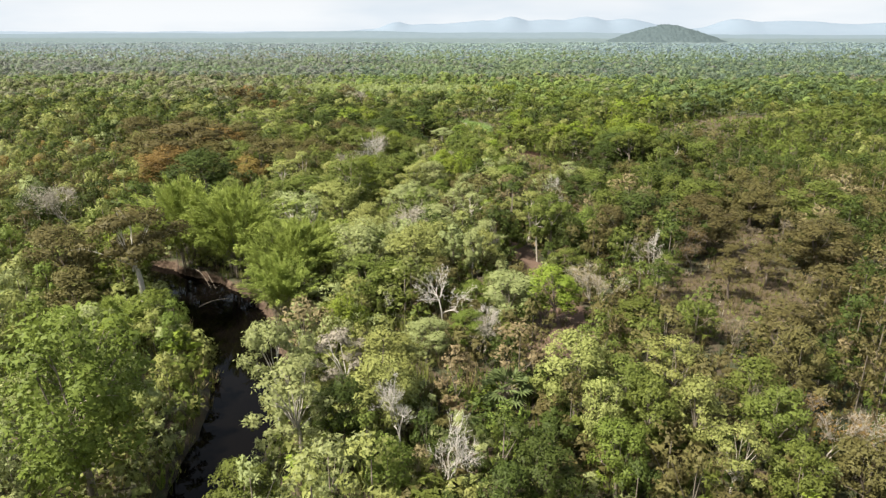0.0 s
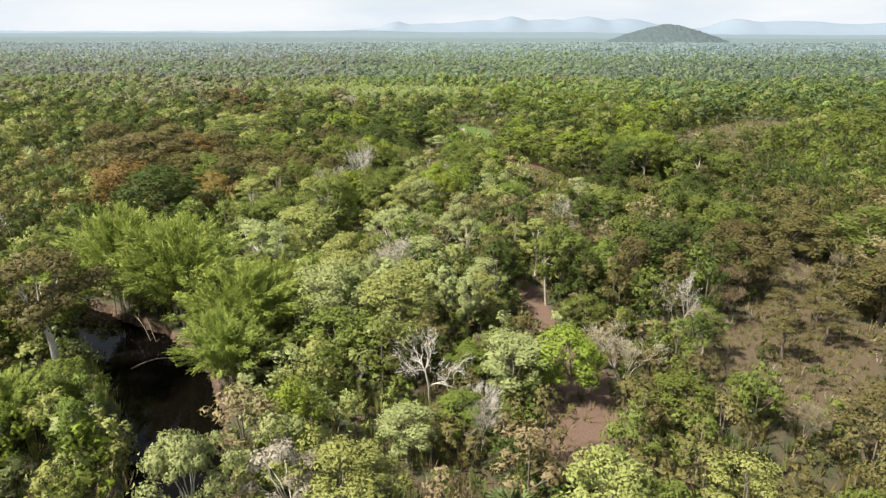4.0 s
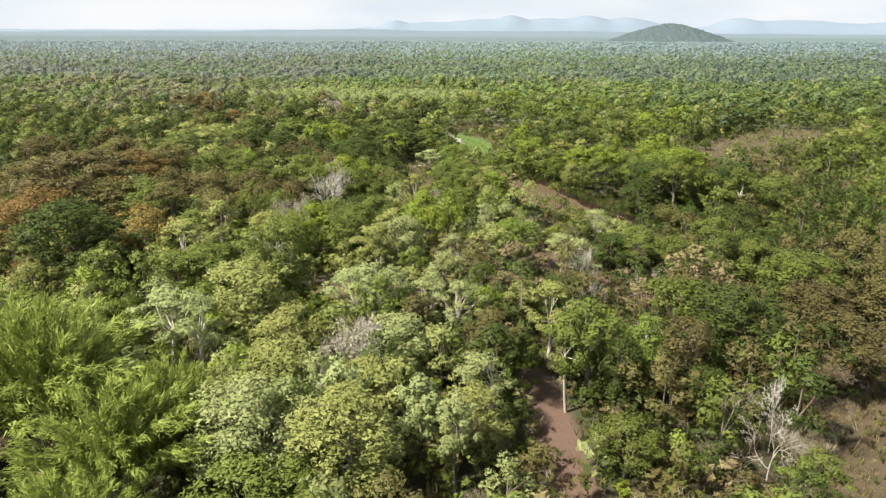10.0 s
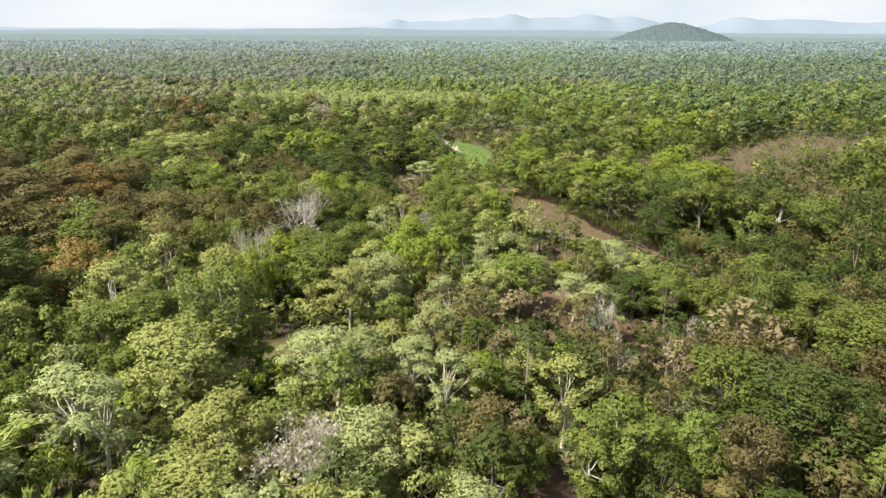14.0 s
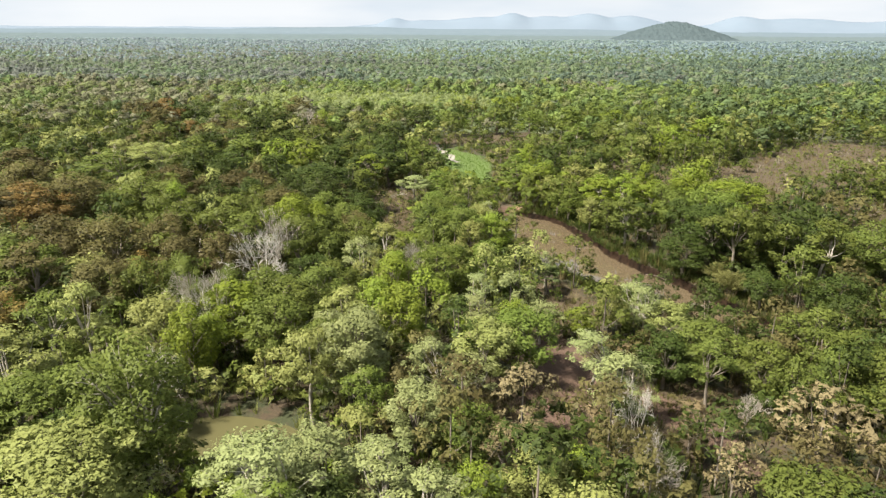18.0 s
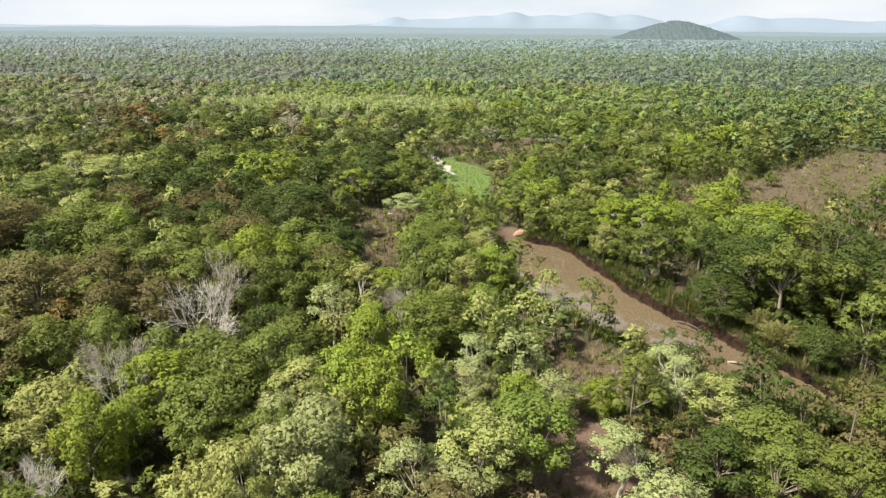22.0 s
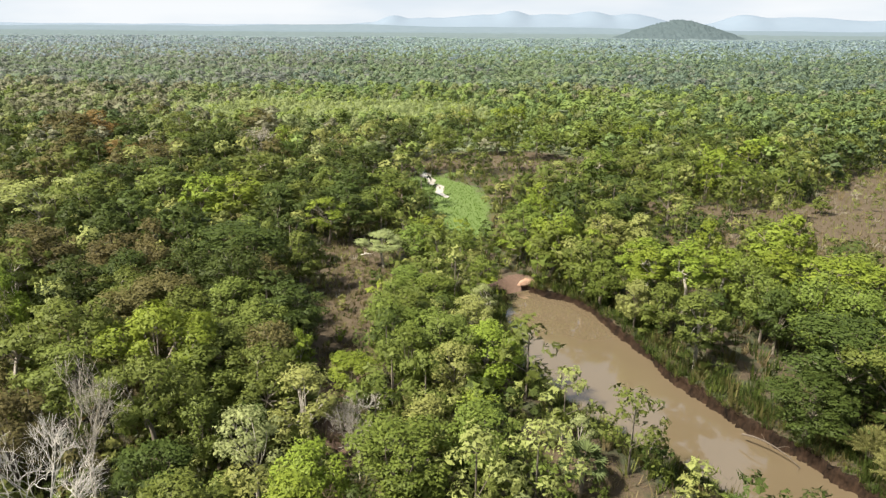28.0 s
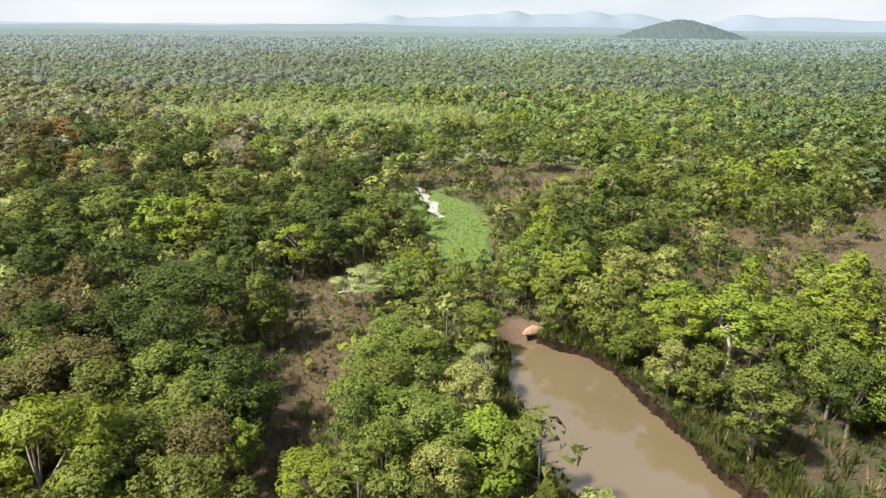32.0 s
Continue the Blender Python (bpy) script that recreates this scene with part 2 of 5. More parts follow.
RED = [
    [(11, 76, 4.2), (15, 86, 4.4), (12, 95, 2.2), (11.3, 104, 2.4), (10, 116, 2.4), (9, 121, 1.2)],
    [(15, 162, 4.0), (14, 155, 4.6), (13, 148, 3.0)], [(15, 158, 2.5), (24, 150.5, 2.0), (29, 143, 1.8), (31, 138, 1.2)],
    [(-6, 182, 1.0), (-7.5, 190, 1.4), (-8, 197, 1.8)],
    [(10.5, 227.5, 2.0), (14, 231, 2.6)], [(-11.5, 312.5, 2.6), (-8, 315, 2.6)], [(49, 163, 2.6)]]
DRY = [
    [(-5, 168, 2.4), (-5, 178, 2.6)], [(13, 167, 3.0), (20, 174, 4.0), (16, 184, 3.0)],
    [(38, 100, 6), (45, 96, 7), (50, 120, 5), (58, 128, 5)], [(36, 86, 4), (31, 95, 3)], [(29, 83, 3), (40, 88, 6), (50, 102, 6)],
    [(47, 278, 5), (60, 268, 11), (78, 262, 15), (100, 275, 18), (130, 305, 20)], [(46, 250, 7), (60, 245, 12), (78, 238, 14), (95, 222, 10)],
    [(-14, 311, 5), (-10, 321, 8), (6, 328, 14), (22, 330, 15), (36, 316, 12)], [(14, 282, 4), (20, 298, 11), (30, 306, 10)], [(-7, 186, 2), (-9, 203, 4.2), (-11, 210, 4.8), (-13, 216, 5.2), (-11, 225, 5.2), (-12, 234, 6), (-16, 244, 5.5)], [(8, 150, 5), (22, 148, 5), (30, 150, 4)]]
MEADOW = [[(6.5, 257, 4.4), (5, 264, 5.6), (3.2, 280, 8.0), (0, 290, 8.6), (-5, 301, 6.0)], [(1, 308, 2.0)]]

THICKET = [(-102, 408, 24), (-62, 410, 33), (-22, 406, 30), (0, 402, 20)]
GLADE = [[(36, 194, 2.6), (42, 202, 4.6), (47, 208, 3.0)], [(28, 140, 2.4), (36, 139, 3.0)]]
REEDS = [[(-8, 70, 3.5), (-5, 77, 3.6), (-3, 82, 2.0)], [(-50, 78, 4), (-44, 84, 3)], [(2, 66, 2.5), (-12, 62, 2)], [(24, 66, 2.5), (28, 74, 2)]]


def line_distance(x, y, line):
    """Distance from points to a line of (x, y, half width), and the half width there."""
    best, width = np.full(x.shape, 1e9), np.ones(x.shape)
    for (ax, ay, aw), (bx, by, bw) in zip(line, line[1:] or line):
        dx, dy = bx - ax, by - ay
        s = np.clip(((x - ax) * dx + (y - ay) * dy) / max(dx * dx + dy * dy, 1e-9), 0, 1)
        d = np.hypot(x - ax - s * dx, y - ay - s * dy)
        width = np.where(d < best, aw + s * (bw - aw), width)
        best = np.minimum(d, best)
    return best, width


def wobble(x, y, size, seed=0.0):
    """A smooth uneven field between -1 and 1."""
    a = np.sin(x / size + seed) * np.cos(y / size * 1.13 + seed * 2.1)
    b = np.sin((x * 0.8 + y * 0.6) / size * 2.07 + seed * 3.3) * np.cos((x * 0.6 - y * 0.8) / size * 2.31 + seed)
    c = np.sin((x * 0.3 + y * 0.95) / size * 4.3 + seed * 1.7) * np.cos((x * 0.95 - y * 0.3) / size * 4.9 + seed)
    return (a + 0.55 * b + 0.3 * c) / 1.6


def inside(x, y, lines, soft=0.35):
    """1 inside any of the lines' bands, 0 outside, with a soft edge."""
    m = np.zeros(x.shape)
    for line in lines:
        d, w = line_distance(x, y, line)
        m = np.maximum(m, np.clip((w * (1 + soft) - d) / (2 * soft * w), 0, 1))
    return m


def carve(x, y, line, depth, slope):
    d, w = line_distance(x, y, line)
    w = w + 0.5 * wobble(x, y, 2.9, 1.0)
    s = np.clip((w + slope - d) / (slope + 0.8), 0, 1)
    return depth * s * s * (3 - 2 * s)


def turf_height(x, y):
    """The ground as it would lie without the river's cut: what grows on the banks stands at this height."""
    z = 0.30 * wobble(x, y, 19.0, 0.4) + 0.10 * wobble(x, y, 5.0, 2.0)
    far = np.clip((np.hypot(x, y - 150) - 600) / 2000, 0, 1)
    z = z + far * 1.5 * wobble(x, y, 330.0, 0.7)
    return z - carve(x, y, POOL, 2.6, 2.4) - carve(x, y, POND, 0.5, 1.5) - carve(x, y, MARSH, 0.9, 2.0)


def ground_height(x, y):
    return turf_height(x, y) - carve(x, y, [(a, b, w + 1.1) for a, b, w in RIVER], 2.6, 0.4)


def grid_steps(lo, hi, step, outer, grow):
    inner = list(np.arange(lo, hi + step / 2, step))
    d, up, down = step, [], []
    a, b = inner[-1], inner[0]
    while a < outer[1]:
        d *= grow
        a += d
        up.append(min(a, outer[1]))
    d = step
    while b > outer[0]:
        d *= grow
        b -= d
        down.append(max(b, outer[0]))
    return np.array(down[::-1] + inner + up)


def unit(v):
    return v / (np.linalg.norm(v, axis=-1, keepdims=True) + 1e-9)


def mesh_from(name, verts, faces, mats, attrs=(), smooth=False, normals=None):
    """A mesh from numpy arrays: verts (n, 3), faces (m, k) of one size."""
    me = bpy.data.meshes.new(name)
    nv, (nf, k) = len(verts), faces.shape
    me.vertices.add(nv)
    me.vertices.foreach_set("co", np.ascontiguousarray(verts, dtype=np.float32).ravel())
    me.loops.add(nf * k)
    me.loops.foreach_set("vertex_index", np.ascontiguousarray(faces, dtype=np.int32).ravel())
    me.polygons.add(nf)
    me.polygons.foreach_set("loop_start", np.arange(0, nf * k, k, dtype=np.int32))
    me.polygons.foreach_set("loop_total", np.full(nf, k, dtype=np.int32))
    if smooth:
        me.polygons.foreach_set("use_smooth", np.ones(nf, dtype=bool))
    for m in mats:
        me.materials.append(m)
    for an, av in attrs:
        at = me.attributes.new(an, "FLOAT", "POINT")
        at.data.foreach_set("value", np.ascontiguousarray(av, dtype=np.float32))
    if normals is not None:
        at = me.attributes.new("custom_normal", "FLOAT_VECTOR", "POINT")
        at.data.foreach_set("vector", np.ascontiguousarray(normals, dtype=np.float32).ravel())
    me.update(calc_edges=True)
    return me


def grid_faces(nx, ny):
    i, j = np.meshgrid(np.arange(nx - 1), np.arange(ny - 1))
    a = (j * nx + i).ravel()
    return np.stack([a, a + 1, a + nx + 1, a + nx], 1)


# ---- ground, one sheet to the horizon ----
gx, gy = grid_steps(-66, 90, 1.25, (-4700, 4700), 1.14), grid_steps(44, 322, 1.25, (-900, 4900), 1.14)
X, Y = [a.ravel() for a in np.meshgrid(gx, gy)]
Z = ground_height(X, Y)
to_river, half = line_distance(X, Y, RIVER)
bank = np.maximum(np.clip((half + 0.5 + 0.4 * wobble(X, Y, 3.0, 5.0) - to_river) / 0.7, 0, 1), np.clip((-0.5 - Z) / 0.6, 0, 1) * (Y < 200))
# the scrub mask pales the ground beyond y 300, partly for haze
ground = new("ground", mesh_from("ground", np.stack([X, Y, Z], 1), grid_faces(len(gx), len(gy)), [FLOOR],
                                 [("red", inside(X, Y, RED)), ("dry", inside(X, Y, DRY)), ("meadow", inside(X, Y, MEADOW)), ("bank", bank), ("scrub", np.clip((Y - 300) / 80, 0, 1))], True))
tagged(ground, "forest floor of leaf litter, red soil and grass", "ground", kind="structure")


def water_strip(name, line, level, over, mat, label):
    """A flat sheet of water that follows a channel and runs a little under its banks."""
    pts = np.array(line)
    s = np.linspace(0, len(pts) - 1, len(pts) * 6)
    c = np.stack([np.interp(s, np.arange(len(pts)), pts[:, k]) for k in range(3)], 1)
    d = np.gradient(c[:, :2], axis=0)
    d /= np.linalg.norm(d, axis=1)[:, None]
    nrm = np.stack([-d[:, 1], d[:, 0]], 1)
    cols = np.linspace(-1, 1, 5)
    uneven = [1 + (0.22 + 0.25 * (level > -0.3)) * np.sin(s * 5.1 + side)[:, None] for side in (0.0, 0.0, 1.0, 2.0, 2.0)]
    v = [np.column_stack([c[:, :2] + nrm * (c[:, 2:3] * (u if over < 0.6 else 1) + over) * k, np.full(len(c), level)]) for k, u in zip(cols, uneven)]
    v = np.stack(v, 1).reshape(-1, 3)
    # blunt ends
    v[:5, :2] -= d[0] * over
    v[-5:, :2] += d[-1] * over
    ob = new(name, mesh_from(name, v, grid_faces(5, len(c)), [mat], smooth=True))
    return tagged(ob, label, "water", kind="structure")


water_strip("water_river", RIVER, -1.15, 0.7, MUDDY, "still muddy brown river water between eroded banks")


def bank_wall(name, line, side, label, soil):
    """A steep, crumbling earth bank along one side of a channel, from below the water up to the turf."""
    rg = np.random.default_rng(9 if side > 0 else 8)
    pts = np.array(line)
    s = np.linspace(0, len(pts) - 1, len(pts) * 26)
    c = np.stack([np.interp(s, np.arange(len(pts)), pts[:, k]) for k in range(3)], 1)
    for k in range(2):
        c[3:-3, k] = np.convolve(c[:, k], np.ones(7) / 7, "valid")
    d = unit(np.gradient(c[:, :2], axis=0))
    nrm = np.stack([-d[:, 1], d[:, 0]], 1) * side
    rag = 0.60 * wobble(c[:, 0], c[:, 1], 2.9, 1.0) + 0.22 * wobble(c[:, 0], c[:, 1], 1.1, 4.0)
    rows = []
    for out, z in ((-0.35, -1.7), (-0.05, -1.1), (0.12, -0.7), (0.10, -0.35), (0.22, -0.08), (0.45, 0.05), (1.0, 0.09), (1.7, 0.09), (2.3, 0.03), (3.0, -0.5)):
        o = c[:, 2] + rag + out + rg.normal(0, 0.17, len(c))
        q = c[:, :2] + nrm * o[:, None]
        top = 0.30 * wobble(q[:, 0], q[:, 1], 19.0, 0.4) + 0.10 * wobble(q[:, 0], q[:, 1], 5.0, 2.0)
        rows.append(np.column_stack([q, top * (0.3 if z < -0.5 else 1) + z + rg.normal(0, 0.07, len(c))]))
    me = mesh_from(name, np.concatenate(rows), grid_faces(len(c), len(rows)), [soil, FLOOR], smooth=True)
    me.polygons.foreach_set("material_index", np.repeat([0] * 5 + [1] * (len(rows) - 6), len(c) - 1).astype(np.int32))
    return tagged(new(name, me), label, "river bank", kind="structure")


# brown earth, its colour cut to near black for the overhang's shade
SHADED_BANK = bark_material("shaded_bank_earth", (0.004, 0.003, 0.002), (0.042, 0.025, 0.015), 0.7)
SHADED_BANK.node_tree.nodes["Principled BSDF"].inputs["Specular IOR Level"].default_value = 0.08
bank_wall("river_bank_east", RIVER, 1, "steep brown earth bank beside the muddy river, darkened for shade under its overhang", SHADED_BANK)
bank_wall("river_bank_west", RIVER, -1, "low earth bank beside the muddy river, darkened for shade", SHADED_BANK)
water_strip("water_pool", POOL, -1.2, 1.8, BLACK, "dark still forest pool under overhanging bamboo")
POOL_SOIL = bark_material("pool_bank_earth", (0.030, 0.020, 0.013), (0.150, 0.108, 0.078), 0.8)
POOL_SOIL.node_tree.nodes["Principled BSDF"].inputs["Specular IOR Level"].default_value = 0.08
bank_wall("pool_bank_east", POOL[:6], 1, "eroded brown earth bank above the dark pool", POOL_SOIL)
water_strip("water_pond", POND, -0.16, 0.35, SKY_SHEEN, "narrow pool in the green meadow, coloured pale for reflected sky")
water_strip("water_marsh", MARSH, -0.45, 1.3, OLIVE, "shallow olive green pool among the trees")

# ---- distance: hills on the horizon ----
def hill_material(name, low, high, scale):
    m, n, l, b = material(name)
    co = n.new("ShaderNodeTexCoord").outputs["Object"]
    a = noise_node(n, l, scale, 8, co)
    l.new(mix_node(n, l, a.outputs[0], low, high), b.inputs["Base Color"])
    b.inputs["Roughness"].default_value = 1.0
    b.inputs["Specular IOR Level"].default_value = 0.0
    return m


def ridge(name, y, bumps, base, mat, label, x0=-4600, x1=4600, step=25, deep=500, rough=6):
    """A long low range of hills: rounded summits given as (x, height, half width)."""
    xs, ys = np.arange(x0, x1 + 1, step), np.linspace(-1, 1, 17)
    xx, yy = np.meshgrid(xs, ys)
    h = base + sum(((bh - base) * np.exp(-((xx - bx) / bw) ** 2)) ** 5 for bx, bh, bw in bumps) ** 0.2
    h = h + rough * wobble(xx, yy * 300, 90, y * 0.01)
    z = -10 + (h + 10) * np.cos(yy * math.pi / 2) ** 0.7
    v = np.stack([xx, y + yy * deep, z], -1).reshape(-1, 3)
    ob = new(name, mesh_from(name, v, grid_faces(len(xs), len(ys)), [mat], smooth=True))
    return tagged(ob, label, "hills", kind="structure")


# blue-grey of the air's haze is part of these four base colours
HAZED_FAR_HILL = hill_material("hazed_far_hills", (0.140, 0.176, 0.214), (0.156, 0.192, 0.230), 0.01)
HAZED_DOME = hill_material("hazed_wooded_hill", (0.046, 0.064, 0.070), (0.076, 0.098, 0.100), 0.06)
HAZED_PLAIN = hill_material("hazed_plain_woods", (0.104, 0.135, 0.156), (0.126, 0.158, 0.178), 0.02)
HAZED_CANOPY = hill_material("distant_canopy", (0.080, 0.106, 0.112), (0.122, 0.152, 0.152), 0.05)
ridge("backdrop_far_hills", 4350, [(-443, 92, 110), (-250, 80, 330), (110, 100, 330), (266, 121, 150), (500, 103, 300), (733, 123, 190), (960, 108, 200), (1080, 84, 160), (1646, 106, 170), (1950, 98, 500), (2700, 88, 700)], 34, HAZED_FAR_HILL, "wooded hills on the horizon, tinted pale blue for haze", deep=250, rough=3)
ridge("backdrop_far_plateau", 3900, [(-3500, 22, 1500), (-1800, 26, 900), (-700, 38, 700), (400, 30, 900)], 16, HAZED_PLAIN, "long low wooded plateau on the horizon", deep=300, rough=2)


def dome_hill():
    xs, ys = np.linspace(-1, 1, 131), np.linspace(-1, 1, 91)
    xx, yy = np.meshgrid(xs, ys)
    r = np.hypot(xx, yy)
    prof = np.clip(1 - r ** 1.6, 0, 1) + 0.10 * np.exp(-((xx - 0.05) / 0.25) ** 2 - (yy / 0.4) ** 2)
    z = -3 + 53 * prof + (2.2 * wobble(xx * 300, yy * 300, 17, 3.0) + np.random.default_rng(6).uniform(-3.2, 3.2, xx.shape)) * (prof > 0.02)
    v = np.stack([586 + xx * 188, 2085 + yy * 260, z], -1).reshape(-1, 3)
    ob = new("backdrop_dome_hill", mesh_from("dome_hill", v, grid_faces(131, 91), [HAZED_DOME], smooth=True))
    tagged(ob, "low rounded wooded hill standing in the plain", "hill", kind="structure")


dome_hill()


# ---- plants: shapes ----
class Shape:
    """Collects quads of one part."""

    def __init__(self):
        self.v, self.f, self.n, self.normals, self.clumps = [], [], 0, [], []

    def add(self, verts, faces, normals=None):
        self.v.append(np.asarray(verts, float))
        if normals is not None:
            self.normals.append(normals)
        self.f.append(np.asarray(faces, int) + self.n)
        self.n += len(verts)

    def tube(self, pts, radii, sides=5):
        pts = np.asarray(pts, float)
        k = len(pts)
        d = np.gradient(pts, axis=0)
        d /= np.linalg.norm(d, axis=1)[:, None] + 1e-9
        ref = np.where(np.abs(d[:, 2:3]) > 0.9, [[1.0, 0, 0]], [[0, 0, 1.0]])
        a = np.cross(d, ref)
        a /= np.linalg.norm(a, axis=1)[:, None] + 1e-9
        b = np.cross(d, a)
        ang = np.arange(sides) * 2 * math.pi / sides
        ring = a[:, None] * np.cos(ang)[None, :, None] + b[:, None] * np.sin(ang)[None, :, None]
        v = pts[:, None] + ring * np.asarray(radii, float)[:, None, None]
        i, j = np.meshgrid(np.arange(sides), np.arange(k - 1))
        i, j = i.ravel(), j.ravel()
        n = (i + 1) % sides
        self.add(v.reshape(-1, 3), np.stack([j * sides + i, j * sides + n, (j + 1) * sides + n, (j + 1) * sides + i], 1))

    def leaves(self, c, nrm, size, rng, wide=0.72, soft=None, clump=None):
        """Leafy sprays at c that face nrm: pointed, of uneven width; soft: the way the whole spray turns to the light."""
        k = len(c)
        t = np.cross(nrm, rng.normal(size=(k, 3)))
        t /= np.linalg.norm(t, axis=1)[:, None] + 1e-9
        b = np.cross(nrm, t)
        s = np.asarray(size)[:, None]
        one, two = rng.uniform(0.3, 0.7, (k, 1)) * wide, rng.uniform(0.3, 0.7, (k, 1)) * wide
        v = np.stack([c - t * s * 0.35 + b * s * one, c + t * s * 0.65, c - t * s * rng.uniform(0.1, 0.5, (k, 1)) - b * s * two], 1)
        soft = nrm if soft is None else soft
        turned = (np.cross(v[:, 1] - v[:, 0], v[:, 2] - v[:, 0]) * soft).sum(1) < 0
        v[turned] = v[turned][:, ::-1]
        self.add(v.reshape(-1, 3), np.arange(k * 3).reshape(k, 3), np.repeat(soft, 3, 0))
        self.clumps.append(np.repeat(rng.uniform(size=k) if clump is None else clump, 3))

    def blades(self, c, way, length, rng, wide, clump=0.5):
        """Narrow leaves that start at c and point along way."""
        k = len(c)
        b = unit(np.cross(way, np.array([0, 0, 1.0]) + rng.normal(0, 0.5, (k, 3))))
        s = np.asarray(length)[:, None]
        v = np.stack([c + b * s * wide * 0.5, c + way * s - np.array([0, 0, 0.12]) * s, c - b * s * wide * 0.5], 1)
        self.add(v.reshape(-1, 3), np.arange(k * 3).reshape(k, 3))
        self.clumps.append(np.full(k * 3, clump))

    def arrays(self):
        return np.concatenate(self.v), np.concatenate(self.f)

    def mesh(self, name, mats, smooth=False):
        v, f = self.arrays()
        nrm = np.concatenate(self.normals) if self.normals else None
        whole = nrm is not None and len(nrm) == len(v)
        return mesh_from(name, v, f, mats, [("clump", np.concatenate(self.clumps))] if sum(map(len, self.clumps)) == len(v) else (), smooth=smooth, normals=nrm if whole else None)


def crown_lobes(rng, top, reach, low, count, flat):
    """Centres and radii of the leafy masses of a crown between the heights low and top."""
    lobes, mid, half = [], (top + low) / 2, (top - low) / 2
    for i in range(count):
        a, e = i * 2.4 + rng.uniform(-0.5, 0.5), rng.uniform(-1.0, 1.0)
        r = reach * math.sqrt(max(0.05, 1 - e * e * 0.75)) * rng.uniform(0.12, 1.0) ** 0.6
        size = reach * rng.uniform(0.12, 0.28)
        lobes.append((r * math.cos(a), r * math.sin(a), mid + e * half * 0.72, size, size * flat))
    lobes.append((0, 0, top - reach * 0.34 * flat, reach * 0.34, reach * 0.34 * flat))
    return np.array(lobes)


def leaf_cloud(shape, rng, lobes, count, size, fill=0.22, ragged=0.17, whole=0.0):
    """Leaf sprays over the upper sides of the lobes and some within; whole: how far they turn with the crown as one mass."""
    w = lobes[:, 3] ** 2
    which = rng.choice(len(lobes), count * 2, p=w / w.sum())
    d = unit(rng.normal(size=(count * 2, 3)))
    keep = d[:, 2] > rng.uniform(-1.3, 0.3, count * 2)
    which, d = which[keep][:count], d[keep][:count]
    lo = lobes[which]
    rad = np.where(rng.uniform(size=len(d)) < fill, rng.uniform(0.4, 0.9, len(d)), 1 + rng.normal(0, ragged, len(d)))
    c = lo[:, :3] + d * np.stack([lo[:, 3], lo[:, 3], lo[:, 4]], 1) * rad[:, None]
    nrm = unit(d * 0.9 + np.array([0, 0, 0.35]) + rng.normal(0, 0.5, d.shape))
    heart = (lobes[:, :3] * w[:, None]).sum(0) / w.sum()
    soft = unit(d * 0.75 + unit(c - heart) * (0.55 + whole) + nrm * 0.55 * (1 - 0.6 * whole) + np.array([0, 0, 0.30]) + rng.normal(0, 0.12, d.shape))
    shape.leaves(c, nrm, size * rng.uniform(0.6, 1.35, len(c)), rng, soft=soft, clump=rng.uniform(size=len(lobes))[which])


def limb_points(rng, a, b, sag=0.12, k=4):
    a, b = np.asarray(a, float), np.asarray(b, float)
    s = np.linspace(0, 1, k)[:, None]
    side = rng.normal(0, 1, 3) * np.linalg.norm(b - a) * sag
    return a + (b - a) * s + side * (s * (1 - s) * 2) + np.array([0, 0, 1.0]) * np.linalg.norm(b - a) * 0.10 * (s * (1 - s) * 4)


def wood(shape, rng, lobes, fork, radius, limbs=9, lean=0.5):
    """A tapered trunk that forks into limbs which reach the lobes."""
    head = np.array([rng.normal(0, lean), rng.normal(0, lean), fork])
    pts = limb_points(rng, (0, 0, -0.4), head, 0.05, 5)
    shape.tube(pts, np.linspace(radius * 1.25, radius * 0.7, 5), 7)
    for lo in lobes[np.argsort(-lobes[:, 3])][:limbs]:
        p = limb_points(rng, head - np.array([0, 0, rng.uniform(0, fork * 0.2)]), lo[:3], 0.12, 4)
        shape.tube(p, np.linspace(radius * (0.36 if limbs < 20 else 0.42), radius * 0.09, 4), 5)
        for _ in range(2):
            tip = lo[:3] + unit(rng.normal(size=3) + np.array([0, 0, 0.4])) * lo[3] * 0.9
            shape.tube(limb_points(rng, p[2], tip, 0.1, 3), np.linspace(radius * 0.18, radius * 0.05, 3), 4)


def branching(shape, rng, a, way, length, radius, level, tips, spread=0.62, fine=None):
    """A bare limb that divides again and again; collects its tips."""
    b = a + way * length
    pts = limb_points(rng, a, b, 0.16, 4)
    shape.tube(pts, np.linspace(radius, radius * 0.62, 4), 6 if level > 3 else 3)
    if level == 0:
        tips.append(b)
        return
    if fine is not None and level <= 4:
        shape = fine
    for i in range(3 if rng.uniform() < 0.8 else 2):
        w = unit(way + rng.normal(0, spread, 3) + np.array([0, 0, 0.18]))
        branching(shape, rng, pts[-1] if i < 2 else pts[2], w, length * rng.uniform(0.60, 0.86), radius * (0.64 if fine is not None else 0.6), level - 1, tips, spread, fine)


TEMPLATES = {}


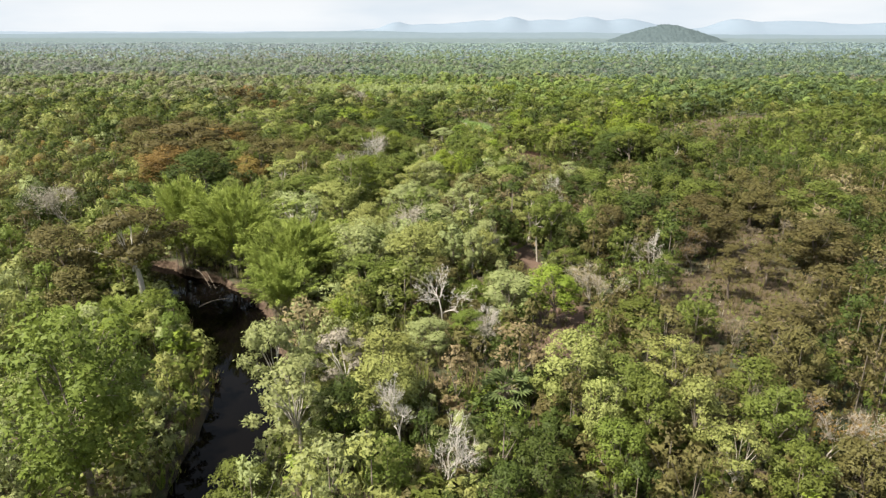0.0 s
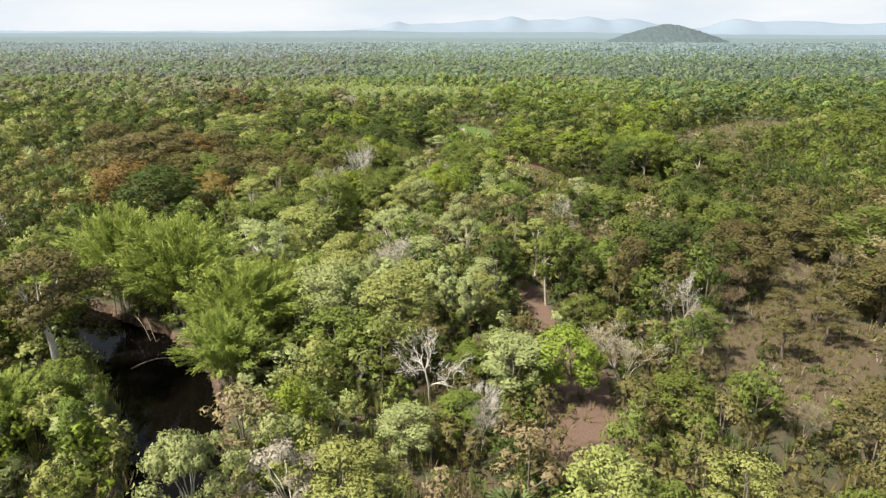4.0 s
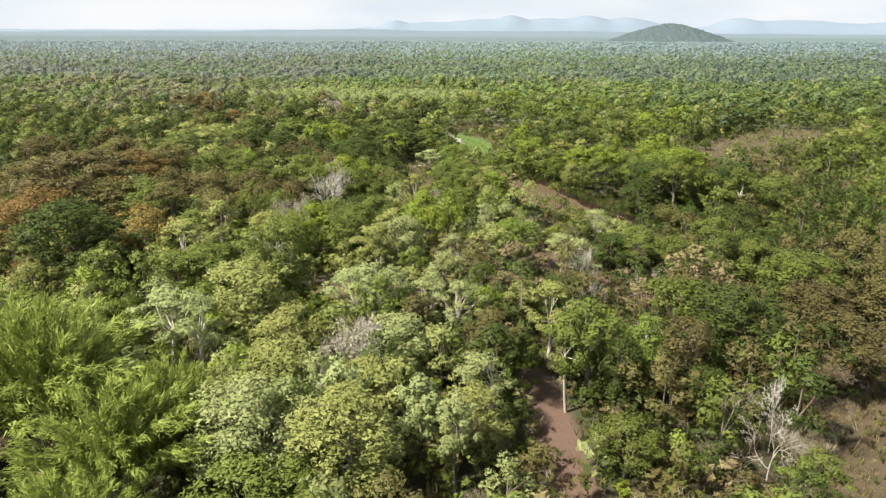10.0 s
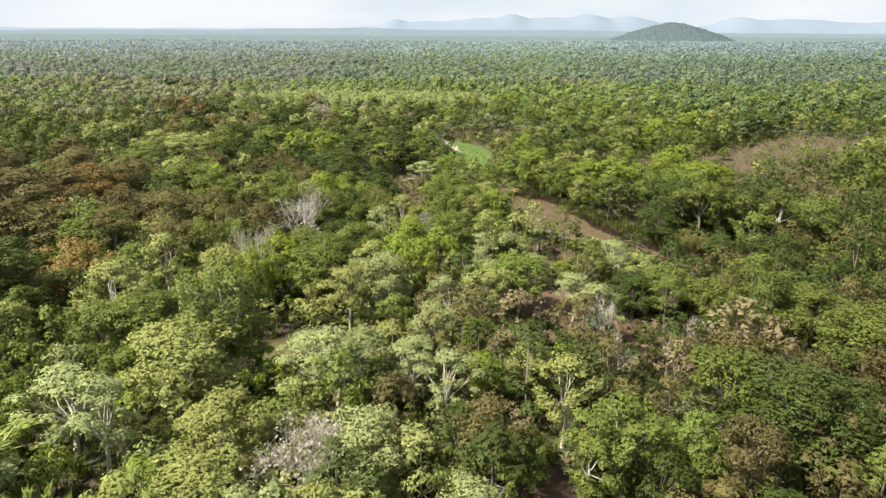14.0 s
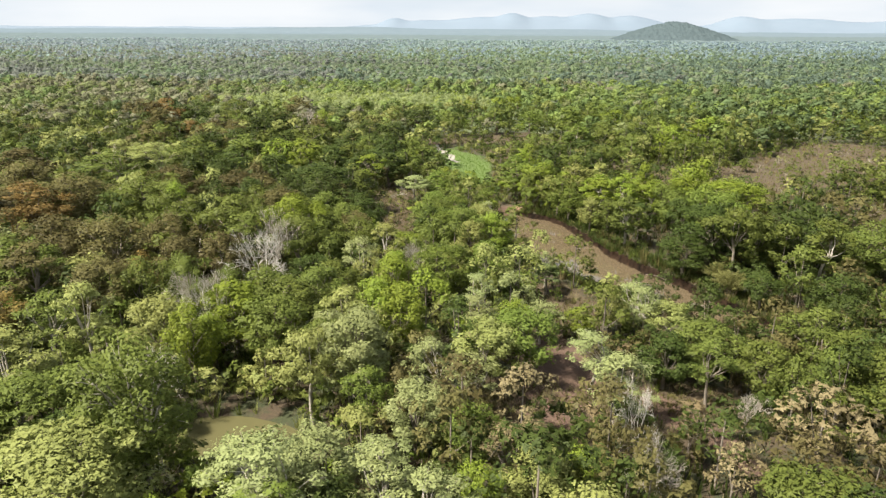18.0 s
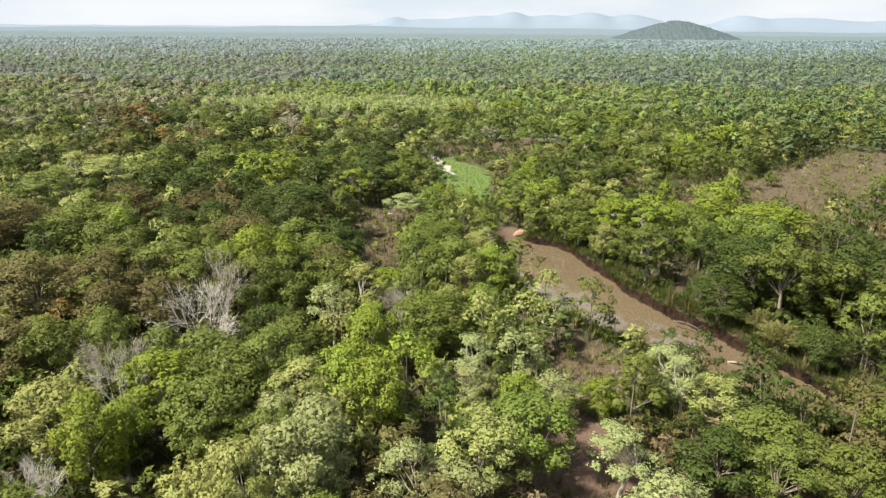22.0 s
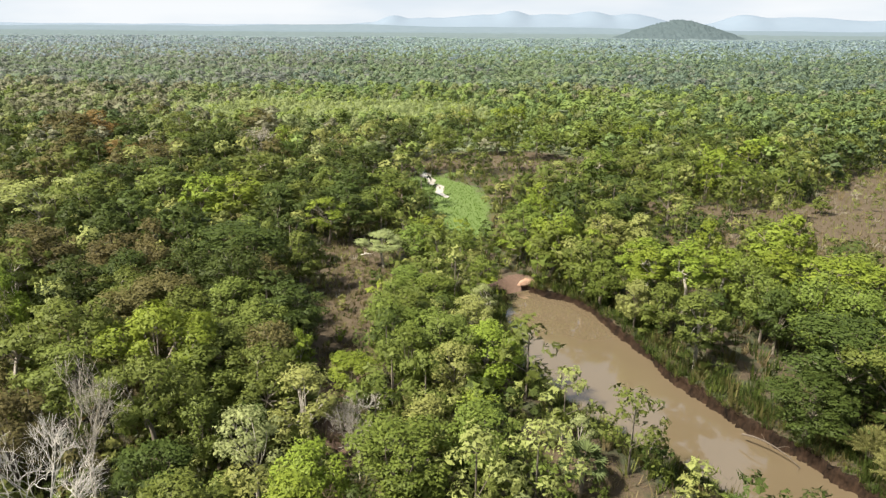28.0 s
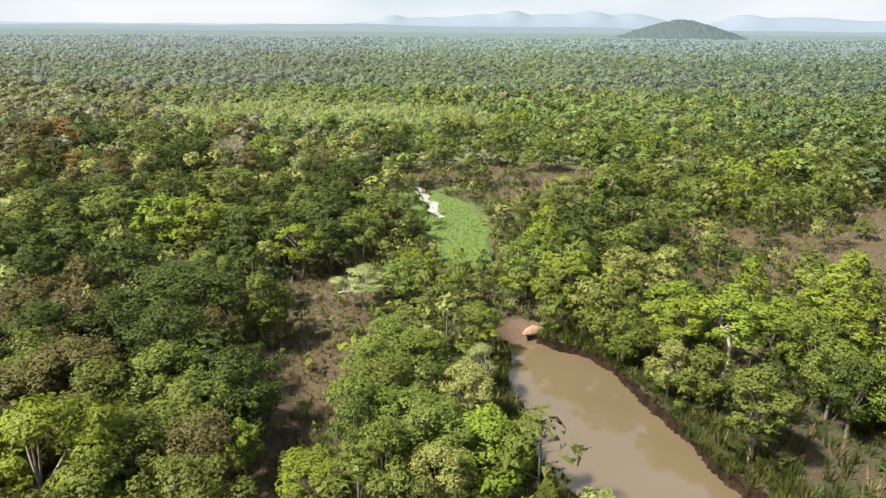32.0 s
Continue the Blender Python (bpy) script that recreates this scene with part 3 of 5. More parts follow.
def template(form, k):
    """Trunk and crown meshes of one of the forms, about 12 m high; variant k."""
    if (form, k) in TEMPLATES:
        return TEMPLATES[form, k]
    rng = np.random.default_rng(100 * k + sum(map(ord, form)))
    trunk, crown, culms = Shape(), Shape(), []
    if form == "round":
        lobes = crown_lobes(rng, 12, 3.4, 2.2, 54, 1.08)
        wood(trunk, rng, lobes, 4.6, 0.19, 13)
        leaf_cloud(crown, rng, lobes, 5200, 0.35)
    elif form == "distant":
        lobes = crown_lobes(rng, 12, 3.4, 2.4, 34, 1.08)
        wood(trunk, rng, lobes, 4.8, 0.19, 6)
        leaf_cloud(crown, rng, lobes, 1900, 0.50)
    elif form == "large":
        lobes = crown_lobes(rng, 12, 3.4, 2.0, 72, 1.08)
        wood(trunk, rng, lobes, 4.6, 0.20, 14)
        leaf_cloud(crown, rng, lobes, 8200, 0.29)
    elif form == "spread":
        lobes = crown_lobes(rng, 12, 4.4, 6.2, 30, 0.6)
        wood(trunk, rng, lobes, 6.2, 0.24, 12)
        leaf_cloud(crown, rng, lobes, 4600, 0.38)
    elif form == "tall":
        lobes = crown_lobes(rng, 12, 2.4, 3.8, 30, 1.1)
        wood(trunk, rng, lobes, 7.0, 0.14, 9, 0.35)
        leaf_cloud(crown, rng, lobes, 2900, 0.36)
    elif form == "sparse":
        lobes = crown_lobes(rng, 12, 3.0, 4.0, 20, 0.75)
        wood(trunk, rng, lobes, 5.4, 0.16, 14)
        leaf_cloud(crown, rng, lobes, 2900, 0.27, 0.4, 0.22)
    elif form == "twiggy":
        tips = []
        branching(trunk, rng, np.array([0, 0, -0.3]), np.array([0.03, 0, 1.0]), 3.0, 0.13, 6, tips, 0.38)
        for tip in tips:
            way = unit(tip - np.array([0, 0, 4.0]))
            for _ in range(2):
                trunk.tube([tip, tip + unit(way + rng.normal(0, 0.5, 3)) * rng.uniform(0.4, 0.9)], [0.013, 0.006], 3)
        tips = np.array(tips)
        c = np.repeat(tips, 2, 0) + rng.normal(0, 0.32, (len(tips) * 2, 3))
        crown.leaves(c, unit(rng.normal(size=c.shape) + np.array([0, 0, 0.8])), rng.uniform(0.15, 0.36, len(c)), rng)
    elif form == "bare":
        tips = []
        branching(trunk, rng, np.array([0, 0, -0.3]), np.array([0.05, 0.02, 1.0]), 3.3, 0.17, 5, tips, 0.52, crown)
        for tip in tips:
            way = unit(tip - np.array([0, 0, 4.0]))
            for _ in range(4):
                crown.tube([tip, tip + unit(way + rng.normal(0, 0.55, 3)) * rng.uniform(0.5, 1.1)], [0.016, 0.007], 3)
    elif form == "shrub":
        lobes = np.array([(rng.normal(0, 0.8), rng.normal(0, 0.8), rng.uniform(0.6, 1.5), 0.8, 0.75) for _ in range(6)])
        wood(trunk, rng, lobes, 0.5, 0.05, 6, 0.1)
        leaf_cloud(crown, rng, lobes, 600, 0.32)
    elif form == "bamboo":
        for i in range(105):
            a, out = rng.uniform(0, 2 * math.pi), rng.uniform(0.4, 6.8)
            shade = rng.uniform()
            flat = np.array([math.cos(a), math.sin(a), 0])
            root = flat * rng.uniform(0, 1.6)
            tip = rng.uniform(9.5, 12.5) - out * 0.55
            s = np.linspace(0, 1, 7)[:, None]
            pts = root + flat * out * s ** 1.8 + np.array([0, 0, 1]) * (tip * 1.2 * s - tip * 0.25 * s ** 3.5) + rng.normal(0, 0.08, (7, 3))
            if i % 5 == 0:
                culm = Shape()
                culm.tube(pts, np.linspace(0.055, 0.012, 7), 4)
                culms.append(culm.mesh("bamboo_culm", [BARK["grey"]], True))
            k2 = 190
            u = rng.uniform(0.22, 1.0, k2) ** 0.62
            c = np.stack([np.interp(u, s[:, 0], pts[:, q]) for q in range(3)], 1) + rng.normal(0, 0.17, (k2, 3))
            along = unit(np.stack([np.interp(u, s[:, 0], np.gradient(pts[:, q])) for q in range(3)], 1))
            crown.blades(c, unit(along + rng.normal(0, 0.36, (k2, 3)) + np.array([0, 0, -0.05])), rng.uniform(0.35, 0.85, k2), rng, 0.17, shade)
    elif form == "palm":
        trunk.tube([(0, 0, -0.2), (0.05, 0, 0.9), (0.1, 0.05, 1.9)], [0.20, 0.17, 0.15], 7)
        for i in range(20):
            a, e = i * 2.4, 1.25 - 1.5 * i / 20
            way = np.array([math.cos(a) * math.cos(e), math.sin(a) * math.cos(e), math.sin(e)])
            hub = np.array([0.1, 0.05, 1.9]) + way * 1.0
            trunk.tube([np.array([0.1, 0.05, 1.85]), hub], [0.03, 0.02], 4)
            side = unit(np.cross(way, np.array([0, 0, 1.0])) + 1e-6)
            for q in np.linspace(-1.25, 1.25, 9):
                w = way * math.cos(q) + side * math.sin(q)
                b = hub + w * 1.05 - np.array([0, 0, 0.25])
                n2 = np.cross(w, np.array([0, 0, 1.0]))
                n2 = n2 / (np.linalg.norm(n2) + 1e-6) * 0.09
                m2 = hub + w * 0.6
                crown.add([hub, m2 + n2, b, m2 - n2], [(0, 1, 2), (0, 2, 3)])
    TEMPLATES[form, k] = (culms or [trunk.mesh(form + "_trunk", [BARK["grey"]], True)], crown.mesh(form + "_crown", [LEAF["green"]]) if crown else None)
    return TEMPLATES[form, k]


VARIANTS = {"large": 3, "distant": 5, "round": 5, "spread": 4, "tall": 5, "sparse": 4, "twiggy": 4, "bare": 5, "shrub": 3, "bamboo": 3, "palm": 2}
MASTERS, PLANTED = {}, []
BROAD = 1.25                                   # widens full crowns beyond y 75 to fit their size in the camera's view
LOOK = {
    "green": "mid-green leafy", "dark": "dark green dense-leaved", "lush": "fresh green leafy", "bright": "bright yellow-green leafy", "olive": "dull olive-leaved",
    "pale": "pale grey-green leaved", "brown": "brownish-leaved", "rust": "rust-brown leaved", "tan": "dry tan-leaved", "grey": "nearly leafless grey", "bamboo": "light green", "reed": "straw-green", "palm": "green"}
FORM = {
    "round": ("broadleaf_tree", "forest tree with a rounded crown", "tree"), "distant": ("broadleaf_tree", "forest tree with a rounded crown", "tree"), "large": ("large_broadleaf_tree", "large forest tree with a broad lumpy crown", "tree"), "spread": ("spreading_tree", "forest tree with a wide flat crown", "tree"),
    "tall": ("slender_tree", "slender tree on a tall thin trunk", "tree"), "sparse": ("open_crowned_tree", "tree with an open thin crown", "tree"),
    "twiggy": ("twiggy_tree", "tree with fine bare twigs", "tree"), "bare": ("dead_tree", "leafless dead tree with forked white branches", "tree"),
    "shrub": ("shrub", "low bushy shrub on the forest floor", "shrub"), "bamboo": ("bamboo_clump", "bamboo clump with arching feathery culms", "bamboo"),
    "palm": ("fan_palm", "fan palm with drooping split leaves", "palm")}


def plant(x, y, height, form, leaf, reach=1.0, bark="grey"):
    """One plant as a thing of its own: an Empty at its foot over a trunk and a crown."""
    if form in ("round", "spread", "sparse", "tall"):
        reach = max(reach, 0.75) * (BROAD if y > 75 else 1.0)
    if form == "bare":
        reach *= 0.85
    if form == "round" and height * reach > 15:
        form = "large"
    if form in ("round", "large") and y > 222:
        form = "distant"
    if x < -12 and y > 128:
        leaf = {"green": "dark" if y > 205 else "green", "lush": "green", "olive": "green", "pale": "olive" if x < -20 else "pale"}.get(leaf, leaf)
    # leaves a step darker here, for strong shade around the red path
    if x > 10 and 95 < y < 125:
        leaf = {"pale": "olive", "olive": "green", "green": "dark"}.get(leaf, leaf)
    # leaves a step darker here, for shadow east of the river
    if x > 30 and 165 < y < 198:
        leaf = {"lush": "green", "green": "dark", "bright": "lush"}.get(leaf, leaf)
    k = (len(PLANTED) * 7 + int(abs(x * 3))) % VARIANTS[form]
    key = (form, k, leaf, bark)
    rnd = random.Random(int(x * 131 + y * 977))
    tall = {"shrub": 2.4, "palm": 3.2, "bamboo": 11.0}.get(form, 12.0)
    s = height / tall
    foot = float(turf_height(np.array([x]), np.array([y]))[0])
    w = s * reach
    m = Matrix.Translation((x, y, max(foot, -1.0) - 0.02)) @ Matrix.Rotation(rnd.uniform(0, 6.28), 4, "Z") @ Matrix.Diagonal((w, w, s, 1))
    if key not in MASTERS:
        name, words, cat = FORM[form]
        stems, crown = template(form, k)
        root = new(name)
        root.empty_display_size = 0.5
        for stem in stems:
            t = new("culm" if form == "bamboo" else "trunk", stem)
            t.parent = root
            t.material_slots[0].link = "OBJECT"
            t.material_slots[0].material = BARK[bark]
        if crown:
            c = new("bare_crown" if form == "bare" else "crown", crown)
            c.parent = root
            c.material_slots[0].link = "OBJECT"
            c.material_slots[0].material = BARK[bark] if form == "bare" else LEAF[leaf]
        text = words if form == "bare" else LOOK[leaf] + " " + words
        tagged(root, text, cat, group="forest " + cat + "s")
        root.matrix_basis = m
        MASTERS[key] = root
    else:
        master = MASTERS[key]
        copy = copy_thing(master, m @ Matrix.Diagonal([1 / q for q in master.scale] + [1]))
    PLANTED.append((x, y, {"round": 3.2, "large": 3.2, "distant": 3.2, "spread": 4.3, "tall": 2.2, "sparse": 2.8, "twiggy": 2.6, "bare": 2.2, "shrub": 1.3, "bamboo": 5.0, "palm": 1.6}[form] * w))


# ---- plants that stand out, from the start of the flight to its end: x, y, height, form, leaf colour, width, bark ----
plant(3.5, 42.0, 8.0, "round", "dark", 1.05, "dark")
plant(-17.6, 42.6, 8.0, "round", "green", 1.27, "grey")
plant(-30.3, 43.7, 19.0, "round", "lush", 1.05, "grey")
plant(6.2, 43.9, 9.0, "round", "dark", 1.13, "dark")
plant(-6.0, 45.1, 8.0, "round", "lush", 1.01, "grey")
plant(27.2, 45.6, 8.0, "round", "green", 1.20, "grey")
plant(-1.4, 45.9, 9.2, "bare", "grey", 0.99, "white")
plant(33.1, 46.5, 8.0, "round", "brown", 1.22, "dark")
plant(22.6, 46.7, 9.0, "sparse", "olive", 1.13, "pale")
plant(13.4, 48.1, 8.0, "round", "lush", 1.16, "grey")
plant(-15.0, 50.2, 12.0, "sparse", "pale", 1.31, "pale")
plant(32.2, 50.8, 11.0, "twiggy", "rust", 1.05, "pale")
plant(-5.8, 52.7, 9.2, "bare", "grey", 1.03, "white")
plant(-11.2, 53.1, 9.0, "round", "dark", 1.04, "dark")
plant(28.8, 53.2, 9.0, "round", "green", 1.02, "grey")
plant(12.6, 53.3, 9.0, "round", "olive", 0.86, "grey")
plant(17.6, 54.1, 9.0, "round", "green", 1.04, "grey")
plant(-34.4, 54.2, 10.0, "round", "green", 1.29, "pale")
plant(21.6, 54.3, 9.0, "round", "olive", 1.13, "grey")
plant(-7.9, 55.2, 10.0, "round", "olive", 1.21, "grey")
plant(32.6, 56.9, 9.0, "twiggy", "rust", 1.15, "grey")
plant(15.5, 57.8, 9.0, "round", "green", 1.30, "grey")
plant(28.7, 58.3, 9.0, "round", "green", 1.21, "grey")
plant(10.9, 58.9, 11.0, "round", "olive", 1.23, "grey")
plant(-19.2, 59.1, 12.0, "spread", "pale", 0.63, "white")
plant(21.4, 60.4, 10.0, "sparse", "olive", 1.37, "grey")
plant(-12.8, 60.9, 10.0, "sparse", "grey", 1.21, "white")
plant(-8.3, 61.1, 10.0, "round", "olive", 1.52, "grey")
plant(4.6, 61.7, 4.6, "palm", "palm", 1.12, "grey")
plant(34.6, 62.7, 10.0, "round", "brown", 1.07, "grey")
plant(-33.4, 66.6, 3.0, "shrub", "lush", 1.43, "grey")
plant(-14.3, 70.5, 10.0, "round", "bright", 0.9, "grey")
plant(-35.4, 71.2, 7.0, "round", "lush", 1.0, "grey")
plant(-47.4, 71.6, 7.2, "bamboo", "bamboo", 1.13, "grey")
plant(-31.9, 71.7, 3.0, "shrub", "olive", 0.93, "grey")
plant(-4.6, 72.3, 6.0, "round", "pale", 1.75, "grey")
plant(37.8, 72.6, 9.0, "sparse", "brown", 1.75, "dark")
plant(2.7, 72.9, 6.9, "bare", "grey", 1.03, "pale")
plant(-43.9, 74.3, 7.2, "bamboo", "bamboo", 1.17, "grey")
plant(0.2, 75.0, 6.0, "round", "lush", 1.47, "grey")
plant(33.3, 75.3, 7.0, "twiggy", "tan", 1.15, "grey")
plant(2.5, 77.1, 8.0, "bare", "grey", 0.70, "white")
plant(-41.0, 78.5, 7.0, "round", "lush", 1.2, "grey")
plant(7.6, 78.6, 3.0, "shrub", "lush", 0.87, "grey")
plant(22.0, 78.8, 6.0, "round", "green", 1.75, "grey")
plant(6.2, 79.4, 3.0, "shrub", "lush", 1.00, "grey")
plant(-52.8, 80.6, 9.0, "round", "brown", 1.33, "dark")
plant(29.8, 80.9, 5.0, "round", "green", 1.42, "grey")
plant(-3.1, 82.5, 10.9, "bare", "grey", 1.10, "white")
plant(17.3, 82.6, 9.4, "twiggy", "tan", 1.15, "pale")
plant(6.3, 82.7, 8.0, "round", "pale", 1.50, "grey")
plant(11.7, 83.0, 9.0, "round", "bright", 1.20, "grey")
plant(-10.9, 83.9, 4.6, "bare", "grey", 0.69, "white")
plant(1.0, 85.2, 6.0, "round", "lush", 1.28, "grey")
plant(-46.0, 85.2, 16.2, "spread", "brown", 0.92, "white")
plant(-26.0, 86.1, 9.6, "bamboo", "bamboo", 0.96, "grey")
plant(-14.2, 90.0, 8.0, "round", "green", 1.68, "dark")
plant(-59.6, 90.5, 12.0, "round", "brown", 1.33, "dark")
plant(3.4, 90.7, 5.0, "twiggy", "tan", 1.15, "grey")
plant(53.2, 91.1, 7.0, "sparse", "brown", 1.75, "dark")
plant(-26.5, 93.5, 12.0, "bamboo", "bamboo", 1.00, "grey")
plant(30.2, 94.2, 7.0, "sparse", "green", 1.22, "grey")
plant(40.0, 94.2, 6.0, "sparse", "brown", 1.75, "dark")
plant(-7.6, 94.7, 11.0, "round", "olive", 1.35, "grey")
plant(-15.4, 95.5, 12.0, "round", "pale", 1.20, "grey")
plant(1.2, 96.8, 10.0, "tall", "pale", 0.83, "pale")
plant(47.3, 98.6, 6.0, "sparse", "brown", 1.75, "dark")
plant(28.8, 98.8, 9.2, "bare", "grey", 0.77, "pale")
plant(-53.0, 98.9, 9.0, "round", "lush", 1.59, "grey")
plant(16.4, 99.4, 6.0, "round", "olive", 1.49, "grey")
plant(-2.1, 99.7, 10.0, "tall", "pale", 0.88, "grey")
plant(-24.6, 100.0, 10.8, "bamboo", "bamboo", 0.83, "grey")
plant(31.7, 100.0, 6.0, "twiggy", "tan", 1.15, "grey")
plant(3.0, 100.6, 9.0, "round", "olive", 0.92, "grey")
plant(-14.1, 100.7, 9.0, "round", "lush", 1.12, "grey")
plant(7.0, 100.9, 3.0, "shrub", "lush", 0.73, "grey")
plant(-37.5, 101.8, 15.0, "bamboo", "bamboo", 1.05, "grey")
plant(22.2, 102.4, 4.0, "shrub", "bamboo", 0.64, "grey")
plant(43.7, 103.1, 6.0, "sparse", "brown", 1.59, "dark")
plant(48.5, 103.3, 6.0, "sparse", "brown", 1.75, "dark")
plant(-11.9, 103.6, 10.0, "sparse", "pale", 0.70, "pale")
plant(31.1, 103.7, 9.9, "bare", "grey", 0.57, "white")
plant(37.4, 104.0, 7.0, "twiggy", "rust", 1.15, "grey")
plant(28.2, 104.8, 8.3, "bare", "grey", 0.61, "pale")
plant(-7.2, 105.4, 9.0, "round", "olive", 0.90, "grey")
plant(3.6, 105.8, 9.0, "sparse", "pale", 1.25, "pale")
plant(58.7, 106.0, 10.0, "round", "brown", 1.65, "grey")
plant(-47.9, 106.6, 15.4, "bamboo", "bamboo", 1.05, "grey")
plant(-17.2, 107.9, 9.0, "round", "olive", 1.26, "grey")
plant(26.1, 108.6, 6.5, "tall", "green", 1.75, "pale")
plant(17.6, 109.4, 9.0, "round", "dark", 0.84, "dark")
plant(-10.0, 110.0, 12.0, "twiggy", "grey", 1.15, "pale")
plant(12.7, 110.0, 12.0, "tall", "olive", 0.86, "pale")
plant(39.3, 111.4, 8.0, "twiggy", "rust", 1.15, "grey")
plant(14.9, 112.7, 11.9, "tall", "olive", 1.24, "pale")
plant(-4.8, 112.8, 10.0, "round", "pale", 1.20, "grey")
plant(25.5, 112.8, 10.0, "round", "brown", 0.89, "grey")
plant(-27.4, 114.2, 3.0, "shrub", "olive", 1.05, "grey")
plant(21.8, 115.1, 9.0, "round", "lush", 0.91, "grey")
plant(-28.4, 115.5, 11.0, "sparse", "pale", 1.08, "white")
plant(-17.9, 116.0, 9.0, "round", "olive", 1.18, "grey")
plant(44.1, 116.2, 9.0, "round", "brown", 1.75, "dark")
plant(53.0, 116.7, 6.0, "twiggy", "tan", 1.15, "grey")
plant(5.0, 117.0, 9.0, "round", "brown", 1.06, "dark")
plant(8.7, 117.1, 6.0, "round", "lush", 0.89, "grey")
plant(-32.5, 117.4, 10.5, "sparse", "pale", 1.52, "white")
plant(-39.1, 117.8, 9.0, "round", "lush", 1.10, "grey")
plant(33.1, 119.4, 11.0, "round", "dark", 1.57, "dark")
plant(-76.8, 119.7, 13.0, "twiggy", "grey", 1.15, "pale")
plant(59.6, 120.6, 6.0, "twiggy", "tan", 1.15, "grey")
plant(12.3, 122.9, 10.0, "sparse", "pale", 1.29, "pale")
plant(24.4, 124.4, 5.5, "bare", "grey", 1.10, "white")
plant(28.3, 125.2, 10.0, "round", "green", 1.17, "grey")
plant(-10.2, 125.3, 11.0, "sparse", "pale", 1.22, "pale")
plant(1.2, 125.5, 9.0, "sparse", "pale", 1.20, "pale")
plant(-25.3, 126.6, 11.0, "round", "olive", 1.48, "grey")
plant(45.8, 127.4, 9.0, "round", "brown", 1.46, "dark")
plant(-2.5, 128.7, 9.0, "sparse", "pale", 1.15, "pale")
plant(-13.0, 128.9, 9.0, "sparse", "pale", 1.46, "pale")
plant(4.9, 129.4, 7.0, "round", "bright", 0.89, "grey")
plant(-7.9, 129.8, 9.0, "round", "pale", 1.04, "grey")
plant(70.8, 130.4, 11.0, "round", "green", 1.75, "grey")
plant(9.9, 131.0, 7.0, "round", "olive", 1.37, "grey")
plant(13.5, 131.1, 7.0, "round", "bright", 1.14, "grey")
plant(19.0, 131.6, 10.3, "bare", "grey", 0.68, "pale")
plant(58.5, 132.5, 10.0, "round", "brown", 1.75, "dark")
plant(-3.5, 133.1, 6.2, "sparse", "pale", 1.75, "pale")
plant(-23.5, 133.3, 15.4, "round", "olive", 0.93, "pale")
plant(7.4, 134.6, 7.0, "sparse", "tan", 1.51, "grey")
plant(-38.4, 134.9, 9.0, "round", "green", 1.19, "dark")
plant(-34.2, 135.7, 10.0, "round", "green", 1.32, "dark")
plant(18.6, 135.9, 11.5, "bare", "grey", 0.45, "white")
plant(-51.9, 136.8, 7.8, "tall", "dark", 1.75, "dark")
plant(48.3, 136.9, 10.0, "round", "green", 1.59, "grey")
plant(4.6, 137.9, 7.0, "round", "lush", 1.15, "grey")
plant(24.1, 138.9, 6.0, "twiggy", "tan", 1.15, "grey")
plant(-0.6, 139.4, 8.0, "round", "pale", 1.15, "grey")
plant(-39.9, 140.6, 12.0, "sparse", "pale", 1.47, "pale")
plant(-30.5, 140.7, 9.0, "round", "olive", 1.27, "grey")
plant(-11.8, 144.4, 10.4, "spread", "olive", 0.75, "pale")
plant(-5.7, 142.1, 8.0, "round", "lush", 0.84, "grey")
plant(-58.6, 143.5, 14.0, "round", "dark", 1.56, "dark")
plant(31.5, 144.0, 6.4, "bare", "grey", 1.00, "pale")
plant(19.0, 144.1, 9.0, "sparse", "pale", 1.46, "pale")
plant(-26.0, 150.0, 11.0, "round", "bright", 0.6, "grey")
plant(-28.2, 144.8, 11.5, "bare", "grey", 0.70, "white")
plant(36.6, 146.0, 8.0, "round", "green", 0.8, "grey")
plant(46.1, 145.3, 9.0, "round", "green", 1.45, "grey")
plant(61.1, 146.5, 10.0, "round", "brown", 1.16, "grey")
plant(-8.4, 146.6, 11.0, "round", "pale", 0.95, "grey")
plant(4.6, 147.1, 7.0, "sparse", "pale", 1.50, "pale")
plant(-0.1, 148.1, 8.0, "sparse", "pale", 1.18, "pale")
plant(42.0, 148.7, 8.0, "round", "green", 0.90, "grey")
plant(29.6, 149.4, 8.0, "sparse", "green", 1.19, "grey")
plant(35.5, 149.7, 8.0, "round", "green", 1.18, "grey")
plant(6.1, 151.3, 9.0, "round", "olive", 1.21, "grey")
plant(-7.7, 151.6, 10.0, "round", "pale", 0.98, "grey")
plant(-38.4, 151.7, 12.0, "sparse", "pale", 1.04, "pale")
plant(-12.2, 152.3, 8.0, "spread", "olive", 0.71, "white")
plant(46.5, 152.7, 8.0, "round", "green", 1.09, "grey")
plant(17.8, 152.7, 7.0, "sparse", "pale", 1.61, "pale")
plant(26.0, 153.1, 7.0, "round", "dark", 1.42, "grey")
plant(-52.0, 153.3, 11.0, "round", "rust", 1.31, "grey")
plant(-31.1, 153.5, 10.0, "round", "pale", 1.13, "grey")
plant(-25.5, 153.6, 8.0, "round", "bright", 0.71, "grey")
plant(42.6, 153.7, 10.0, "round", "green", 1.10, "grey")
plant(-44.1, 154.1, 9.7, "sparse", "olive", 1.47, "pale")
plant(-17.8, 154.1, 10.0, "round", "green", 1.02, "dark")
plant(10.8, 154.4, 9.0, "round", "lush", 1.24, "grey")
plant(30.6, 154.5, 8.0, "round", "green", 1.39, "grey")
plant(-12.3, 155.5, 7.4, "spread", "pale", 0.98, "white")
